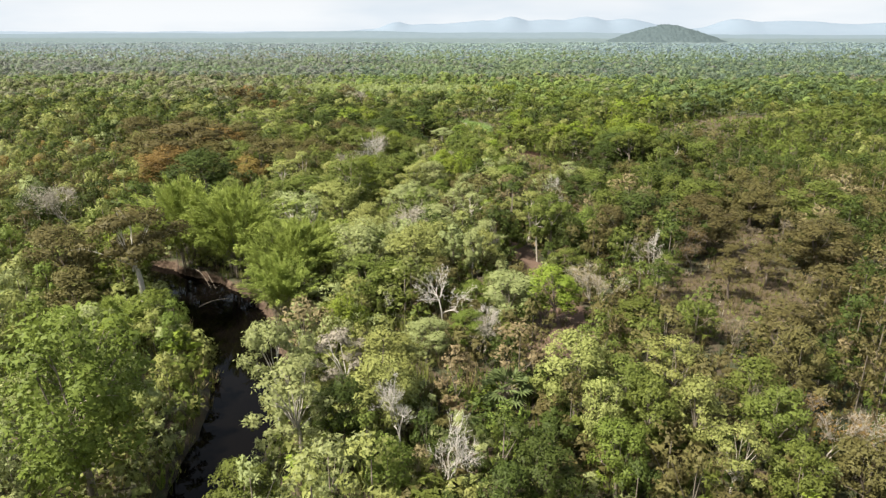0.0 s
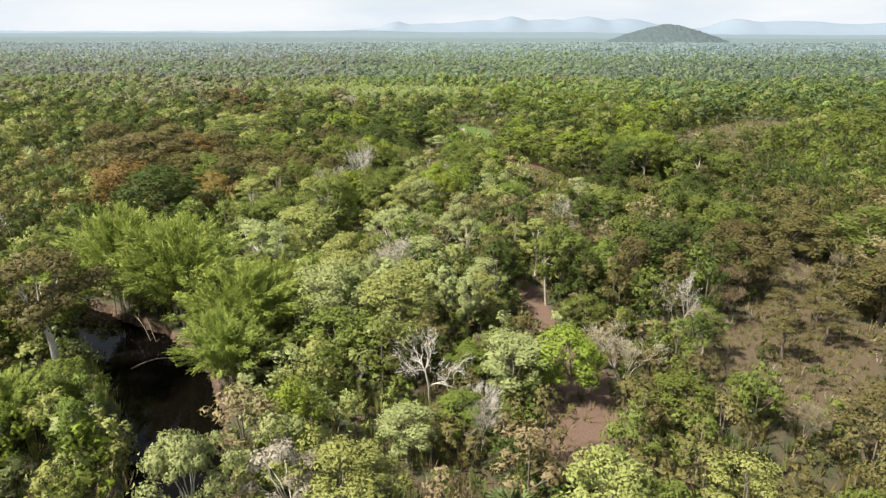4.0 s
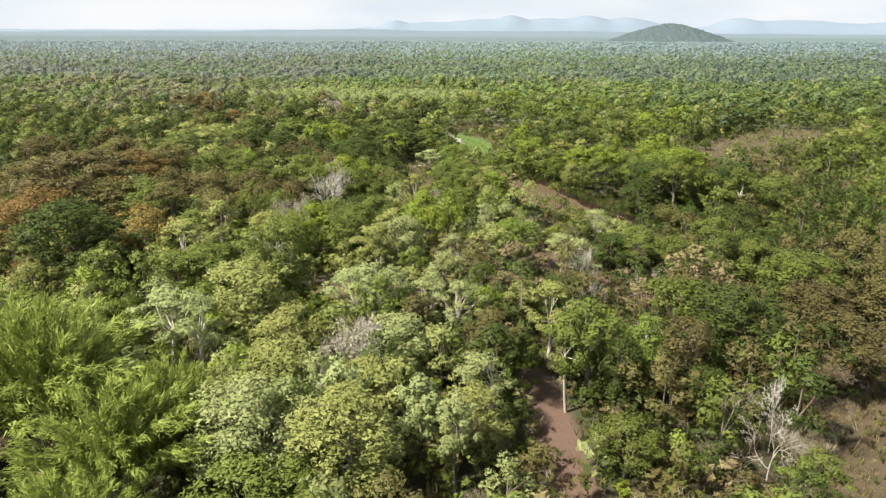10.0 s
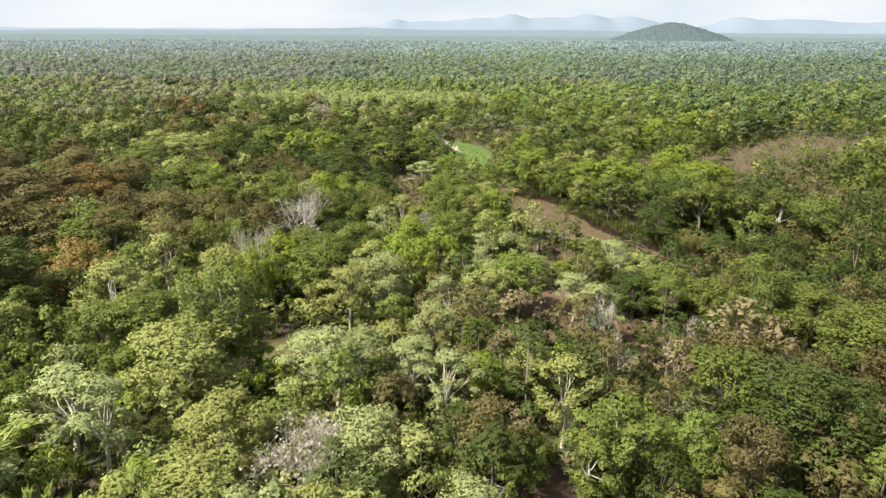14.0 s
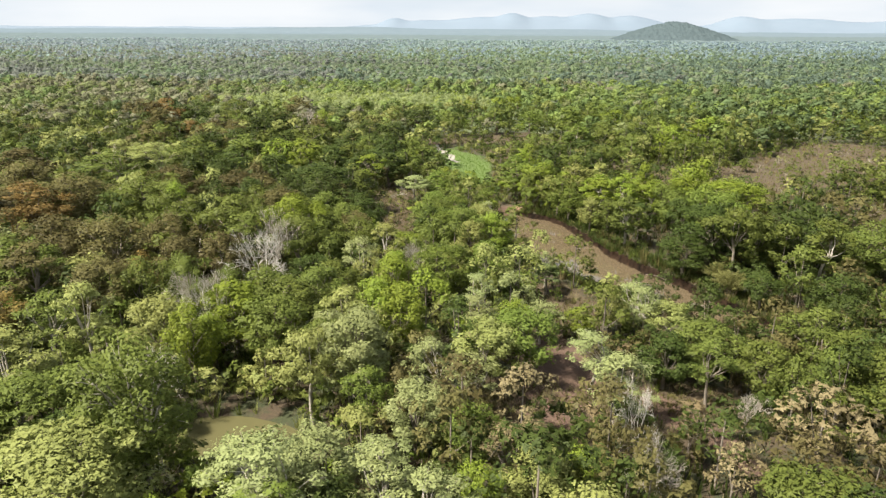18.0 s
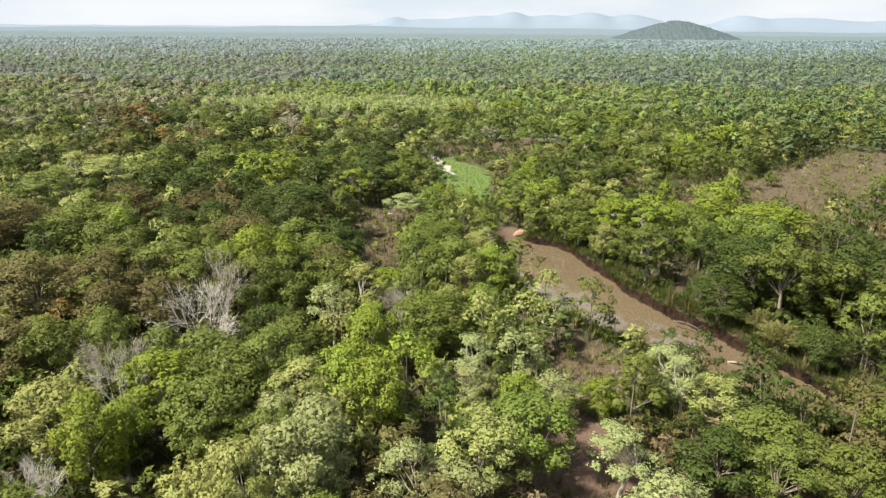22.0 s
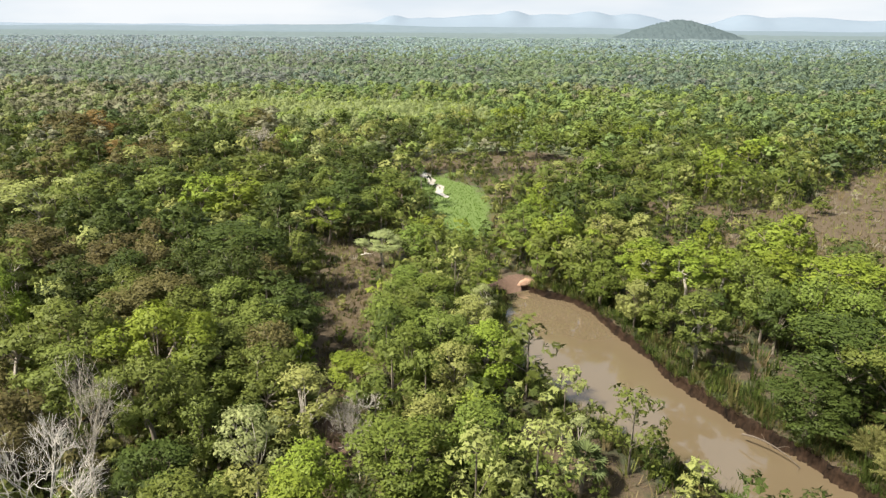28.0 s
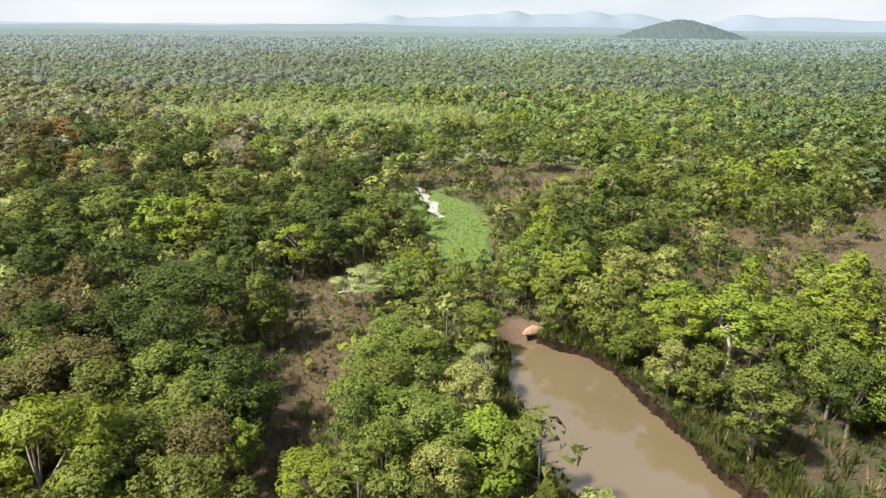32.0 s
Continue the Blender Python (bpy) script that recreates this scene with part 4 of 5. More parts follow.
plant(5.4, 156.9, 5.8, "bare", "grey", 1.10, "pale")
plant(-27.3, 157.1, 12.6, "bare", "grey", 0.50, "white")
plant(-24.4, 158.6, 10.0, "round", "bright", 1.11, "grey")
plant(-3.8, 158.9, 10.0, "round", "bright", 0.88, "grey")
plant(-10.7, 159.5, 9.0, "round", "olive", 1.00, "grey")
plant(-17.6, 159.6, 10.0, "round", "lush", 1.35, "grey")
plant(-74.9, 160.0, 12.0, "round", "rust", 1.71, "grey")
plant(-27.9, 160.3, 14.9, "bare", "grey", 0.69, "pale")
plant(-7.1, 160.7, 10.0, "round", "bright", 0.84, "grey")
plant(44.7, 161.2, 6.0, "round", "green", 1.62, "grey")
plant(9.8, 161.5, 7.0, "round", "bright", 1.00, "grey")
plant(28.6, 162.3, 7.0, "round", "olive", 1.24, "grey")
plant(5.0, 162.6, 7.0, "sparse", "pale", 1.28, "grey")
plant(-15.1, 163.3, 10.0, "round", "olive", 0.96, "grey")
plant(-42.9, 163.4, 11.0, "round", "brown", 1.16, "dark")
plant(13.2, 163.5, 6.0, "sparse", "pale", 1.67, "pale")
plant(-37.9, 163.6, 11.0, "round", "lush", 0.93, "grey")
plant(-21.8, 163.7, 10.0, "round", "olive", 1.14, "dark")
plant(2.2, 164.1, 6.0, "sparse", "pale", 0.93, "pale")
plant(26.2, 164.1, 8.0, "sparse", "pale", 1.07, "pale")
plant(18.4, 164.2, 5.0, "round", "bright", 1.14, "grey")
plant(-52.8, 165.2, 12.0, "sparse", "brown", 1.35, "grey")
plant(-33.7, 166.7, 9.0, "round", "green", 0.77, "dark")
plant(-27.4, 167.0, 9.0, "round", "green", 0.77, "dark")
plant(52.3, 167.4, 9.0, "round", "green", 1.29, "grey")
plant(5.4, 167.8, 8.0, "sparse", "pale", 1.10, "pale")
plant(25.9, 168.1, 7.0, "sparse", "pale", 1.26, "pale")
plant(-65.6, 168.2, 12.0, "round", "brown", 1.67, "dark")
plant(22.5, 166.3, 7.0, "round", "olive", 0.9, "grey")
plant(-58.4, 168.5, 12.0, "round", "olive", 1.52, "grey")
plant(-6.0, 168.7, 10.0, "round", "bright", 0.88, "grey")
plant(-14.3, 169.4, 9.0, "round", "lush", 1.19, "grey")
plant(-23.7, 169.5, 14.4, "bare", "grey", 0.89, "white")
plant(-36.2, 171.2, 9.0, "round", "lush", 0.83, "grey")
plant(-6.2, 172.9, 9.0, "round", "bright", 0.93, "grey")
plant(-18.7, 174.3, 8.0, "round", "dark", 1.21, "dark")
plant(-24.0, 174.6, 14.9, "bare", "grey", 0.68, "pale")
plant(-38.2, 175.3, 10.0, "round", "brown", 1.09, "grey")
plant(46.1, 175.8, 6.0, "round", "dark", 1.24, "grey")
plant(0.4, 176.2, 9.0, "round", "lush", 1.42, "grey")
plant(-11.5, 176.6, 10.0, "sparse", "pale", 1.01, "pale")
plant(-76.4, 176.9, 15.0, "spread", "brown", 1.75, "dark")
plant(-87.8, 177.9, 13.0, "round", "brown", 1.52, "dark")
plant(-32.8, 178.0, 10.0, "round", "brown", 1.13, "dark")
plant(-58.4, 179.6, 12.0, "round", "brown", 1.39, "dark")
plant(-49.9, 180.0, 12.0, "round", "brown", 1.39, "grey")
plant(-17.1, 180.1, 9.0, "round", "lush", 0.82, "grey")
plant(56.2, 180.2, 12.7, "tall", "lush", 1.25, "pale")
plant(15.8, 180.3, 4.4, "palm", "palm", 0.85, "grey")
plant(43.8, 180.6, 4.0, "bamboo", "reed", 1.20, "grey")
plant(-21.8, 180.8, 12.0, "spread", "lush", 0.77, "grey")
plant(-3.6, 180.9, 10.3, "bare", "grey", 0.81, "pale")
plant(6.6, 181.3, 8.0, "round", "lush", 1.32, "grey")
plant(-8.7, 182.6, 10.4, "sparse", "olive", 1.2, "pale")
plant(15.9, 183.0, 6.0, "sparse", "pale", 0.82, "pale")
plant(-29.3, 183.5, 12.0, "sparse", "olive", 1.34, "grey")
plant(2.3, 183.7, 7.0, "round", "olive", 1.10, "grey")
plant(-43.2, 184.3, 11.0, "round", "brown", 1.32, "dark")
plant(65.6, 185.2, 11.0, "round", "lush", 1.25, "grey")
plant(43.3, 185.4, 3.5, "bamboo", "reed", 1.11, "grey")
plant(-19.9, 187.0, 10.0, "round", "lush", 1.15, "grey")
plant(45.9, 187.2, 12.0, "spread", "lush", 0.81, "grey")
plant(-13.4, 187.3, 10.0, "round", "green", 1.26, "grey")
plant(50.2, 187.6, 11.0, "round", "lush", 1.01, "grey")
plant(39.1, 188.8, 7.0, "round", "dark", 1.73, "grey")
plant(-33.7, 189.0, 13.0, "spread", "lush", 0.92, "grey")
plant(-3.6, 189.3, 5.9, "bare", "grey", 1.10, "white")
plant(-24.5, 189.5, 13.0, "spread", "bright", 0.92, "grey")
plant(56.2, 190.6, 11.0, "round", "green", 1.47, "grey")
plant(-41.8, 191.1, 12.0, "sparse", "olive", 1.14, "pale")
plant(4.3, 192.6, 8.0, "round", "olive", 0.96, "grey")
plant(-27.9, 192.9, 9.0, "round", "brown", 1.05, "dark")
plant(45.4, 193.2, 11.0, "round", "green", 1.66, "grey")
plant(-20.3, 194.0, 9.0, "round", "green", 1.2, "grey")
plant(-0.3, 194.2, 9.0, "round", "lush", 0.97, "grey")
plant(-15.3, 194.3, 9.0, "round", "brown", 0.98, "grey")
plant(-6.4, 194.7, 5.0, "round", "bright", 1.75, "grey")
plant(-48.1, 195.7, 12.0, "round", "lush", 0.45, "grey")
plant(-50.8, 196.2, 11.0, "round", "lush", 0.59, "grey")
plant(3.3, 196.6, 9.0, "round", "green", 1.13, "grey")
plant(-27.5, 196.8, 9.0, "round", "green", 1.22, "grey")
plant(-12.9, 197.1, 6.9, "tall", "bright", 1.00, "pale")
plant(7.9, 197.1, 8.0, "round", "bright", 1.57, "grey")
plant(-75.4, 198.9, 12.0, "round", "rust", 1.75, "grey")
plant(49.1, 199.7, 12.0, "round", "lush", 1.07, "grey")
plant(-18.5, 199.9, 9.0, "round", "olive", 1.28, "grey")
plant(-33.3, 199.9, 10.0, "round", "brown", 1.07, "dark")
plant(2.0, 200.2, 8.0, "round", "lush", 1.43, "grey")
plant(-3.1, 200.7, 9.0, "round", "lush", 1.09, "grey")
plant(-26.8, 201.2, 10.0, "round", "olive", 1.18, "grey")
plant(-49.4, 201.7, 12.0, "round", "bright", 0.77, "grey")
plant(32.6, 202.4, 9.9, "tall", "green", 1.35, "pale")
plant(-30.8, 203.8, 11.0, "round", "brown", 1.14, "dark")
plant(46.6, 203.8, 12.0, "round", "lush", 0.90, "grey")
plant(-15.8, 204.1, 10.0, "round", "dark", 1.25, "dark")
plant(-22.5, 204.5, 10.0, "round", "olive", 1.14, "grey")
plant(-35.2, 204.8, 11.0, "round", "green", 1.13, "grey")
plant(-1.8, 206.3, 8.0, "round", "green", 1.60, "grey")
plant(43.8, 207.0, 9.0, "round", "dark", 0.95, "grey")
plant(6.5, 207.4, 7.0, "round", "olive", 1.13, "grey")
plant(-53.0, 207.4, 11.0, "sparse", "olive", 1.35, "pale")
plant(-72.1, 207.7, 12.0, "round", "brown", 1.75, "dark")
plant(-44.0, 207.9, 11.0, "round", "green", 1.32, "grey")
plant(-59.5, 209.7, 11.0, "round", "olive", 1.75, "grey")
plant(-24.3, 210.1, 12.0, "round", "green", 1.11, "grey")
plant(53.4, 210.1, 12.0, "round", "bright", 1.58, "grey")
plant(-3.4, 210.2, 8.0, "round", "lush", 1.03, "grey")
plant(43.4, 210.2, 9.0, "round", "green", 1.00, "grey")
plant(-38.6, 210.9, 11.0, "round", "green", 0.95, "grey")
plant(-17.0, 212.0, 6.0, "sparse", "green", 1.41, "grey")
plant(31.3, 212.1, 7.0, "round", "green", 1.34, "grey")
plant(7.8, 213.3, 6.0, "sparse", "pale", 1.22, "pale")
plant(28.2, 213.7, 7.0, "round", "olive", 1.06, "grey")
plant(1.0, 214.3, 7.0, "round", "lush", 1.71, "grey")
plant(-37.3, 215.0, 11.0, "round", "brown", 1.10, "dark")
plant(43.4, 215.2, 10.0, "round", "lush", 0.96, "grey")
plant(-33.0, 215.3, 11.0, "round", "green", 1.11, "grey")
plant(-21.9, 215.8, 9.0, "round", "brown", 0.87, "grey")
plant(47.1, 216.1, 11.0, "tall", "bright", 1.19, "grey")
plant(-43.5, 217.8, 11.0, "round", "brown", 1.36, "grey")
plant(-2.6, 218.2, 7.0, "round", "lush", 1.15, "grey")
plant(-109.2, 218.4, 12.0, "round", "brown", 1.75, "dark")
plant(36.0, 218.4, 11.0, "tall", "bright", 1.37, "pale")
plant(-89.1, 219.4, 12.0, "round", "brown", 1.75, "dark")
plant(31.3, 220.0, 9.5, "tall", "bright", 1.48, "pale")
plant(-27.7, 220.1, 12.0, "round", "dark", 1.73, "dark")
plant(42.5, 220.6, 9.0, "tall", "bright", 1.73, "pale")
plant(25.0, 221.3, 7.0, "round", "lush", 1.48, "grey")
plant(-58.5, 221.8, 11.0, "round", "brown", 1.75, "dark")
plant(0.3, 223.0, 7.0, "round", "green", 1.56, "grey")
plant(31.8, 224.7, 9.4, "tall", "bright", 1.69, "pale")
plant(50.6, 224.9, 12.0, "round", "bright", 1.10, "grey")
plant(23.2, 224.9, 9.0, "round", "green", 1.22, "grey")
plant(7.9, 224.9, 6.0, "round", "lush", 1.24, "grey")
plant(-41.6, 224.9, 11.0, "round", "brown", 1.02, "grey")
plant(-19.0, 223.0, 10.0, "round", "lush", 1.05, "grey")
plant(-73.6, 225.7, 13.0, "sparse", "olive", 1.71, "pale")
plant(-50.3, 228.4, 11.0, "round", "dark", 1.07, "dark")
plant(-38.7, 229.4, 12.0, "round", "green", 1.42, "grey")
plant(54.8, 229.6, 12.0, "round", "bright", 1.00, "grey")
plant(42.6, 229.8, 11.0, "round", "bright", 0.81, "grey")
plant(20.8, 233.5, 10.0, "round", "bright", 1.1, "grey")
plant(-26.1, 231.3, 9.0, "round", "lush", 0.59, "grey")
plant(19.2, 231.9, 9.0, "round", "green", 1.32, "grey")
plant(-29.9, 233.2, 9.0, "round", "olive", 1.37, "grey")
plant(-99.3, 233.8, 12.0, "round", "brown", 1.75, "dark")
plant(-8.1, 235.3, 6.2, "spread", "pale", 1.49, "pale")
plant(17.5, 236.0, 9.0, "round", "bright", 0.92, "grey")
plant(5.0, 236.2, 6.0, "round", "lush", 1.40, "grey")
plant(56.1, 236.9, 4.0, "round", "bright", 1.75, "grey")
plant(-3.0, 237.3, 7.0, "round", "lush", 1.60, "grey")
plant(-57.8, 237.7, 12.0, "round", "dark", 1.32, "dark")
plant(-51.4, 238.1, 12.0, "round", "dark", 1.32, "dark")
plant(29.0, 238.9, 9.0, "round", "olive", 1.26, "grey")
plant(34.7, 239.3, 9.0, "round", "olive", 1.26, "grey")
plant(15.1, 241.0, 10.0, "tall", "lush", 1.58, "grey")
plant(-72.3, 242.5, 12.0, "sparse", "pale", 1.75, "pale")
plant(-1.5, 242.7, 7.0, "round", "bright", 1.28, "grey")
plant(17.0, 244.1, 11.0, "tall", "bright", 0.92, "grey")
plant(29.8, 245.2, 10.0, "round", "green", 1.56, "grey")
plant(-19.8, 246.2, 9.0, "sparse", "bright", 1.56, "grey")
plant(-83.0, 246.8, 12.0, "sparse", "pale", 1.75, "pale")
plant(-16.0, 249.3, 9.0, "round", "dark", 1.59, "dark")
plant(34.3, 249.5, 10.0, "spread", "dark", 0.69, "dark")
plant(-65.3, 252.1, 12.0, "round", "lush", 1.51, "grey")
plant(-30.6, 252.4, 10.0, "round", "green", 1.48, "grey")
plant(19.5, 253.8, 11.0, "round", "bright", 0.95, "grey")
plant(-45.3, 255.8, 11.0, "round", "bright", 1.23, "grey")
plant(-11.6, 255.9, 9.0, "round", "green", 1.50, "grey")
plant(-27.0, 255.9, 10.0, "round", "olive", 1.35, "grey")
plant(-39.6, 256.2, 11.0, "round", "bright", 1.39, "grey")
plant(-54.2, 256.4, 12.0, "round", "lush", 1.56, "grey")
plant(-66.7, 259.0, 12.0, "round", "dark", 1.65, "dark")
plant(-18.1, 259.5, 11.0, "round", "green", 1.59, "grey")
plant(-59.4, 265.8, 12.0, "round", "dark", 1.52, "dark")
plant(-23.9, 267.3, 10.0, "round", "olive", 1.29, "grey")
plant(-11.4, 268.2, 10.0, "round", "green", 1.67, "grey")
plant(-47.0, 269.4, 11.0, "round", "dark", 1.37, "dark")
plant(-18.4, 271.9, 10.0, "round", "green", 1.53, "grey")
plant(-29.6, 272.9, 11.0, "round", "green", 1.23, "grey")
plant(82.1, 272.9, 4.0, "round", "green", 1.75, "grey")
plant(-40.9, 273.9, 12.0, "round", "lush", 1.62, "grey")
plant(12.3, 280.4, 5.0, "round", "green", 1.75, "grey")
plant(84.5, 285.7, 4.0, "round", "dark", 1.75, "dark")
plant(36.8, 285.9, 11.7, "tall", "lush", 1.68, "pale")
plant(44.7, 288.0, 11.0, "round", "green", 1.34, "grey")
plant(-19.1, 288.9, 11.0, "round", "green", 1.75, "grey")
plant(-64.0, 275.4, 13.1, "sparse", "brown", 1.25, "white")
plant(27.8, 293.1, 7.0, "sparse", "olive", 1.75, "grey")
plant(-27.6, 294.1, 11.0, "round", "green", 1.62, "grey")
plant(55.0, 294.3, 11.0, "round", "green", 1.60, "grey")
plant(63.8, 295.0, 4.0, "round", "dark", 1.75, "dark")
plant(71.4, 295.5, 4.0, "round", "green", 1.75, "grey")
plant(82.3, 299.2, 4.0, "tall", "bright", 1.75, "pale")
plant(-62.6, 301.0, 12.0, "round", "dark", 1.56, "dark")
plant(-48.5, 301.6, 14.9, "bare", "grey", 1.04, "pale")
plant(-96.9, 301.8, 13.0, "round", "brown", 1.64, "dark")
plant(-89.2, 306.0, 8.5, "spread", "rust", 1.48, "grey")
plant(-60.1, 308.5, 12.0, "round", "dark", 1.75, "dark")
plant(-11.0, 311.3, 8.0, "round", "green", 1.56, "grey")
plant(-46.2, 313.5, 12.0, "round", "bright", 1.05, "grey")
plant(-13.5, 328.0, 10.0, "round", "green", 1.75, "grey")
plant(-116.7, 330.4, 13.0, "round", "brown", 1.75, "dark")
plant(26.7, 331.3, 10.0, "round", "lush", 1.75, "grey")
plant(-96.8, 332.1, 13.0, "round", "dark", 1.51, "dark")
plant(-1.4, 332.9, 9.0, "round", "green", 1.75, "grey")
plant(-82.8, 333.4, 13.0, "sparse", "olive", 1.47, "grey")
plant(-110.5, 336.2, 13.0, "round", "rust", 1.75, "grey")
plant(41.7, 337.8, 11.0, "round", "lush", 1.75, "grey")
plant(14.6, 339.6, 10.0, "round", "green", 1.75, "grey")
plant(-62.9, 346.1, 13.0, "round", "brown", 1.38, "dark")
plant(57.1, 349.3, 11.0, "round", "lush", 1.75, "grey")


# ---- the rest of the woods, joined ----
def woods_mesh(name, pos, height, reach, tints, leaves_per, leaf_size, palette, mats, seed, kinds=6, trunks=False, low=0.34, lumps=11, whole=0.0):
    """Many simple trees in one mesh: pos (n, 2), height and reach of each, colour index of each."""
    rng = np.random.default_rng(seed)
    forms = []
    for k in range(kinds):
        sh = Shape()
        lobes = crown_lobes(rng, 1.0, 0.36, low, lumps, 1.0)
        leaf_cloud(sh, rng, lobes, leaves_per, leaf_size, 0.08 if whole else 0.15, 0.10 if whole else 0.15, whole)
        v, f = sh.arrays()
        nr, cl = np.concatenate(sh.normals), np.concatenate(sh.clumps)
        if trunks:
            # a slim stem, and a limb that forks off it
            for (ax, ay, az), (bx, by, bz), ra, rb in (((0, 0, -0.03), lobes[-1, :3] * 0.9, 0.014, 0.007), ((0, 0, 0.3), lobes[0, :3], 0.008, 0.004), ((0, 0, 0.34), lobes[2, :3], 0.008, 0.004)):
                ang = np.arange(3) * 2.094
                ring = np.stack([np.cos(ang), np.sin(ang), 0 * ang], 1)
                f = np.vstack([f, np.array([(0, 1, 4), (0, 4, 3), (1, 2, 5), (1, 5, 4), (2, 0, 3), (2, 3, 5)]) + len(v)])
                v = np.vstack([v, ring * ra + np.array([ax, ay, az]), ring * rb + np.array([bx, by, bz])])
                nr, cl = np.vstack([nr, ring, ring]), np.append(cl, np.zeros(6))
        forms.append((v, f, nr, cl))
    V, F, T, M, N, C, base = [], [], [], [], [], [], 0
    foot = turf_height(pos[:, 0], pos[:, 1])
    pick = rng.integers(0, kinds, len(pos))
    turn = rng.uniform(0, 6.28, len(pos))
    for k, (v, f, nr, cl) in enumerate(forms):
        idx = np.nonzero(pick == k)[0]
        if not len(idx):
            continue
        c, s = np.cos(turn[idx])[:, None], np.sin(turn[idx])[:, None]
        px = (v[None, :, 0] * c - v[None, :, 1] * s) * reach[idx][:, None] / 0.36 + pos[idx, 0][:, None]
        py = (v[None, :, 0] * s + v[None, :, 1] * c) * reach[idx][:, None] / 0.36 + pos[idx, 1][:, None]
        pz = v[None, :, 2] * height[idx][:, None] + foot[idx][:, None]
        V.append(np.stack([px, py, pz], -1).reshape(-1, 3))
        F.append((f[None] + (np.arange(len(idx)) * len(v))[:, None, None]).reshape(-1, 3) + base)
        T.append(np.repeat(tints[idx], len(v)))
        C.append(np.tile(cl, len(idx)))
        N.append(np.stack([nr[None, :, 0] * c - nr[None, :, 1] * s, nr[None, :, 0] * s + nr[None, :, 1] * c, nr[None, :, 2] + 0 * c], -1).reshape(-1, 3))
        index = np.repeat(palette[idx], len(f)).reshape(len(idx), len(f))
        if trunks:
            index[:, -18:] = len(mats) - 1
        M.append(index.ravel())
        base += len(idx) * len(v)
    me = mesh_from(name, np.concatenate(V), np.concatenate(F), mats, [("tint", np.concatenate(T)), ("clump", np.concatenate(C))], normals=np.concatenate(N))
    me.polygons.foreach_set("material_index", np.concatenate(M).astype(np.int32))
    return me


def scatter(rng, x0, x1, y0, y1, spacing):
    """Loose, uneven grid of places."""
    xs, ys = np.arange(x0, x1, spacing), np.arange(y0, y1, spacing)
    xx, yy = np.meshgrid(xs, ys)
    p = np.stack([xx.ravel(), yy.ravel()], 1)
    return p + rng.uniform(-0.48, 0.48, p.shape) * spacing


def in_view(p, margin=25):
    """Places inside the broad wedge that the flight looks over."""
    return np.abs(p[:, 0] + 0.035 * p[:, 1]) < 0.76 * np.maximum(p[:, 1], 0) + margin


def open_ground(p):
    x, y = p[:, 0], p[:, 1]
    m = np.maximum(inside(x, y, [[(a, b, w + 1.4) for a, b, w in q] for q in RED], 0.2), inside(x, y, MEADOW + GLADE, 0.15))
    for line, add in ((RIVER, 3.4), (POOL, 2.8), (POND, 1.5), (MARSH, 1.6)):
        d, w = line_distance(x, y, line)
        m = np.maximum(m, d < w + add)
    return m


def shaded(p):
    """1 where shade is to look dark between the trees, east of the river and of the red path: plants there are thinned
    and coloured darker.
    """
    x, y = p[:, 0], p[:, 1]
    return (((x > 24 + 6 * wobble(x, y, 15, 1)) & (y < 160)) | ((x > np.interp(y, [165, 190, 205, 226], [52, 36, 31, 26])) & (x < 80) & (y > 160) & (y < 226))).astype(float)


def thicket(p):
    """1 inside the bamboo thicket, falling to 0 across its uneven edge."""
    x, y = p[:, 0], p[:, 1]
    return inside(x + 5 * wobble(x, y, 14, 1), y + 6 * wobble(x, y, 11, 2), [THICKET], 0.3)


def tone_at(x, y, seed=5):
    """Which colour of leaves prevails: indices into WOOD_MATS (green, lush, olive, bright, brown, rust, pale, dark, tan)."""
    rg = np.random.default_rng(seed)
    r = rg.uniform(size=len(x)) + 0.22 * wobble(x, y, 26, 1.3) + 0.12 * wobble(x, y, 90, 0.3)
    side = x + 0.10 * y + 25 * wobble(x, y, 60, 2.0) + rg.normal(0, 12, len(x))
    west, middle = (side < -58) | ((x < -24) & (y > 160) & (y < 235)), (side > -58) & (side < 35) & (y < 175)
    k = np.select([r < 0.30, r < 0.52, r < 0.84, r < 0.93], [0, 7, 2, 1], 3)
    k = np.where(west, np.select([r < 0.36, r < 0.58, r < 0.74, r < 0.90, r < 0.94], [7, 0, 2, 4, 6], 5), k)
    k = np.where((x < -12) & (y > 205), np.select([r < 0.34, r < 0.74, r < 0.88, r < 0.92], [0, 7, 2, 6], 4), k)
    k = np.where(middle, np.select([r < 0.12, r < 0.50, r < 0.80, r < 0.88], [1, 2, 6, 3], 0), k)
    k = np.where(middle & (x < -20) & (y > 128), np.select([r < 0.34, r < 0.62, r < 0.84, r < 0.92], [0, 7, 2, 6], 1), k)
    # more dark leaves eastward, in place of shadow under trees and lens falloff
    east = (side > 40) & (y > 170) & (y < 900)
    k = np.where(east, np.select([r < 0.42, r < 0.54, r < 0.66, r < 0.95], [0, 1, 2, 7], 3), k)
    # dark leaves instead of real shade beyond the river
    shade = (x > 27) & (x < 85) & (y > 160) & (y < 222)
    k = np.where(shade, np.select([r < 0.62, r < 0.80], [7, 4], 0), k)
    # dry browns, with dark leaves mixed in for strong shade
    dry = (side > 22) & (y < 160)
    k = np.where(dry, np.select([r < 0.34, r < 0.80, r < 0.88], [7, 4, 8], 0), k)
    return k


WOOD_MATS = [LEAF[k] for k in ("green", "lush", "olive", "bright", "brown", "rust", "pale", "dark", "tan")]
rng = np.random.default_rng(11)

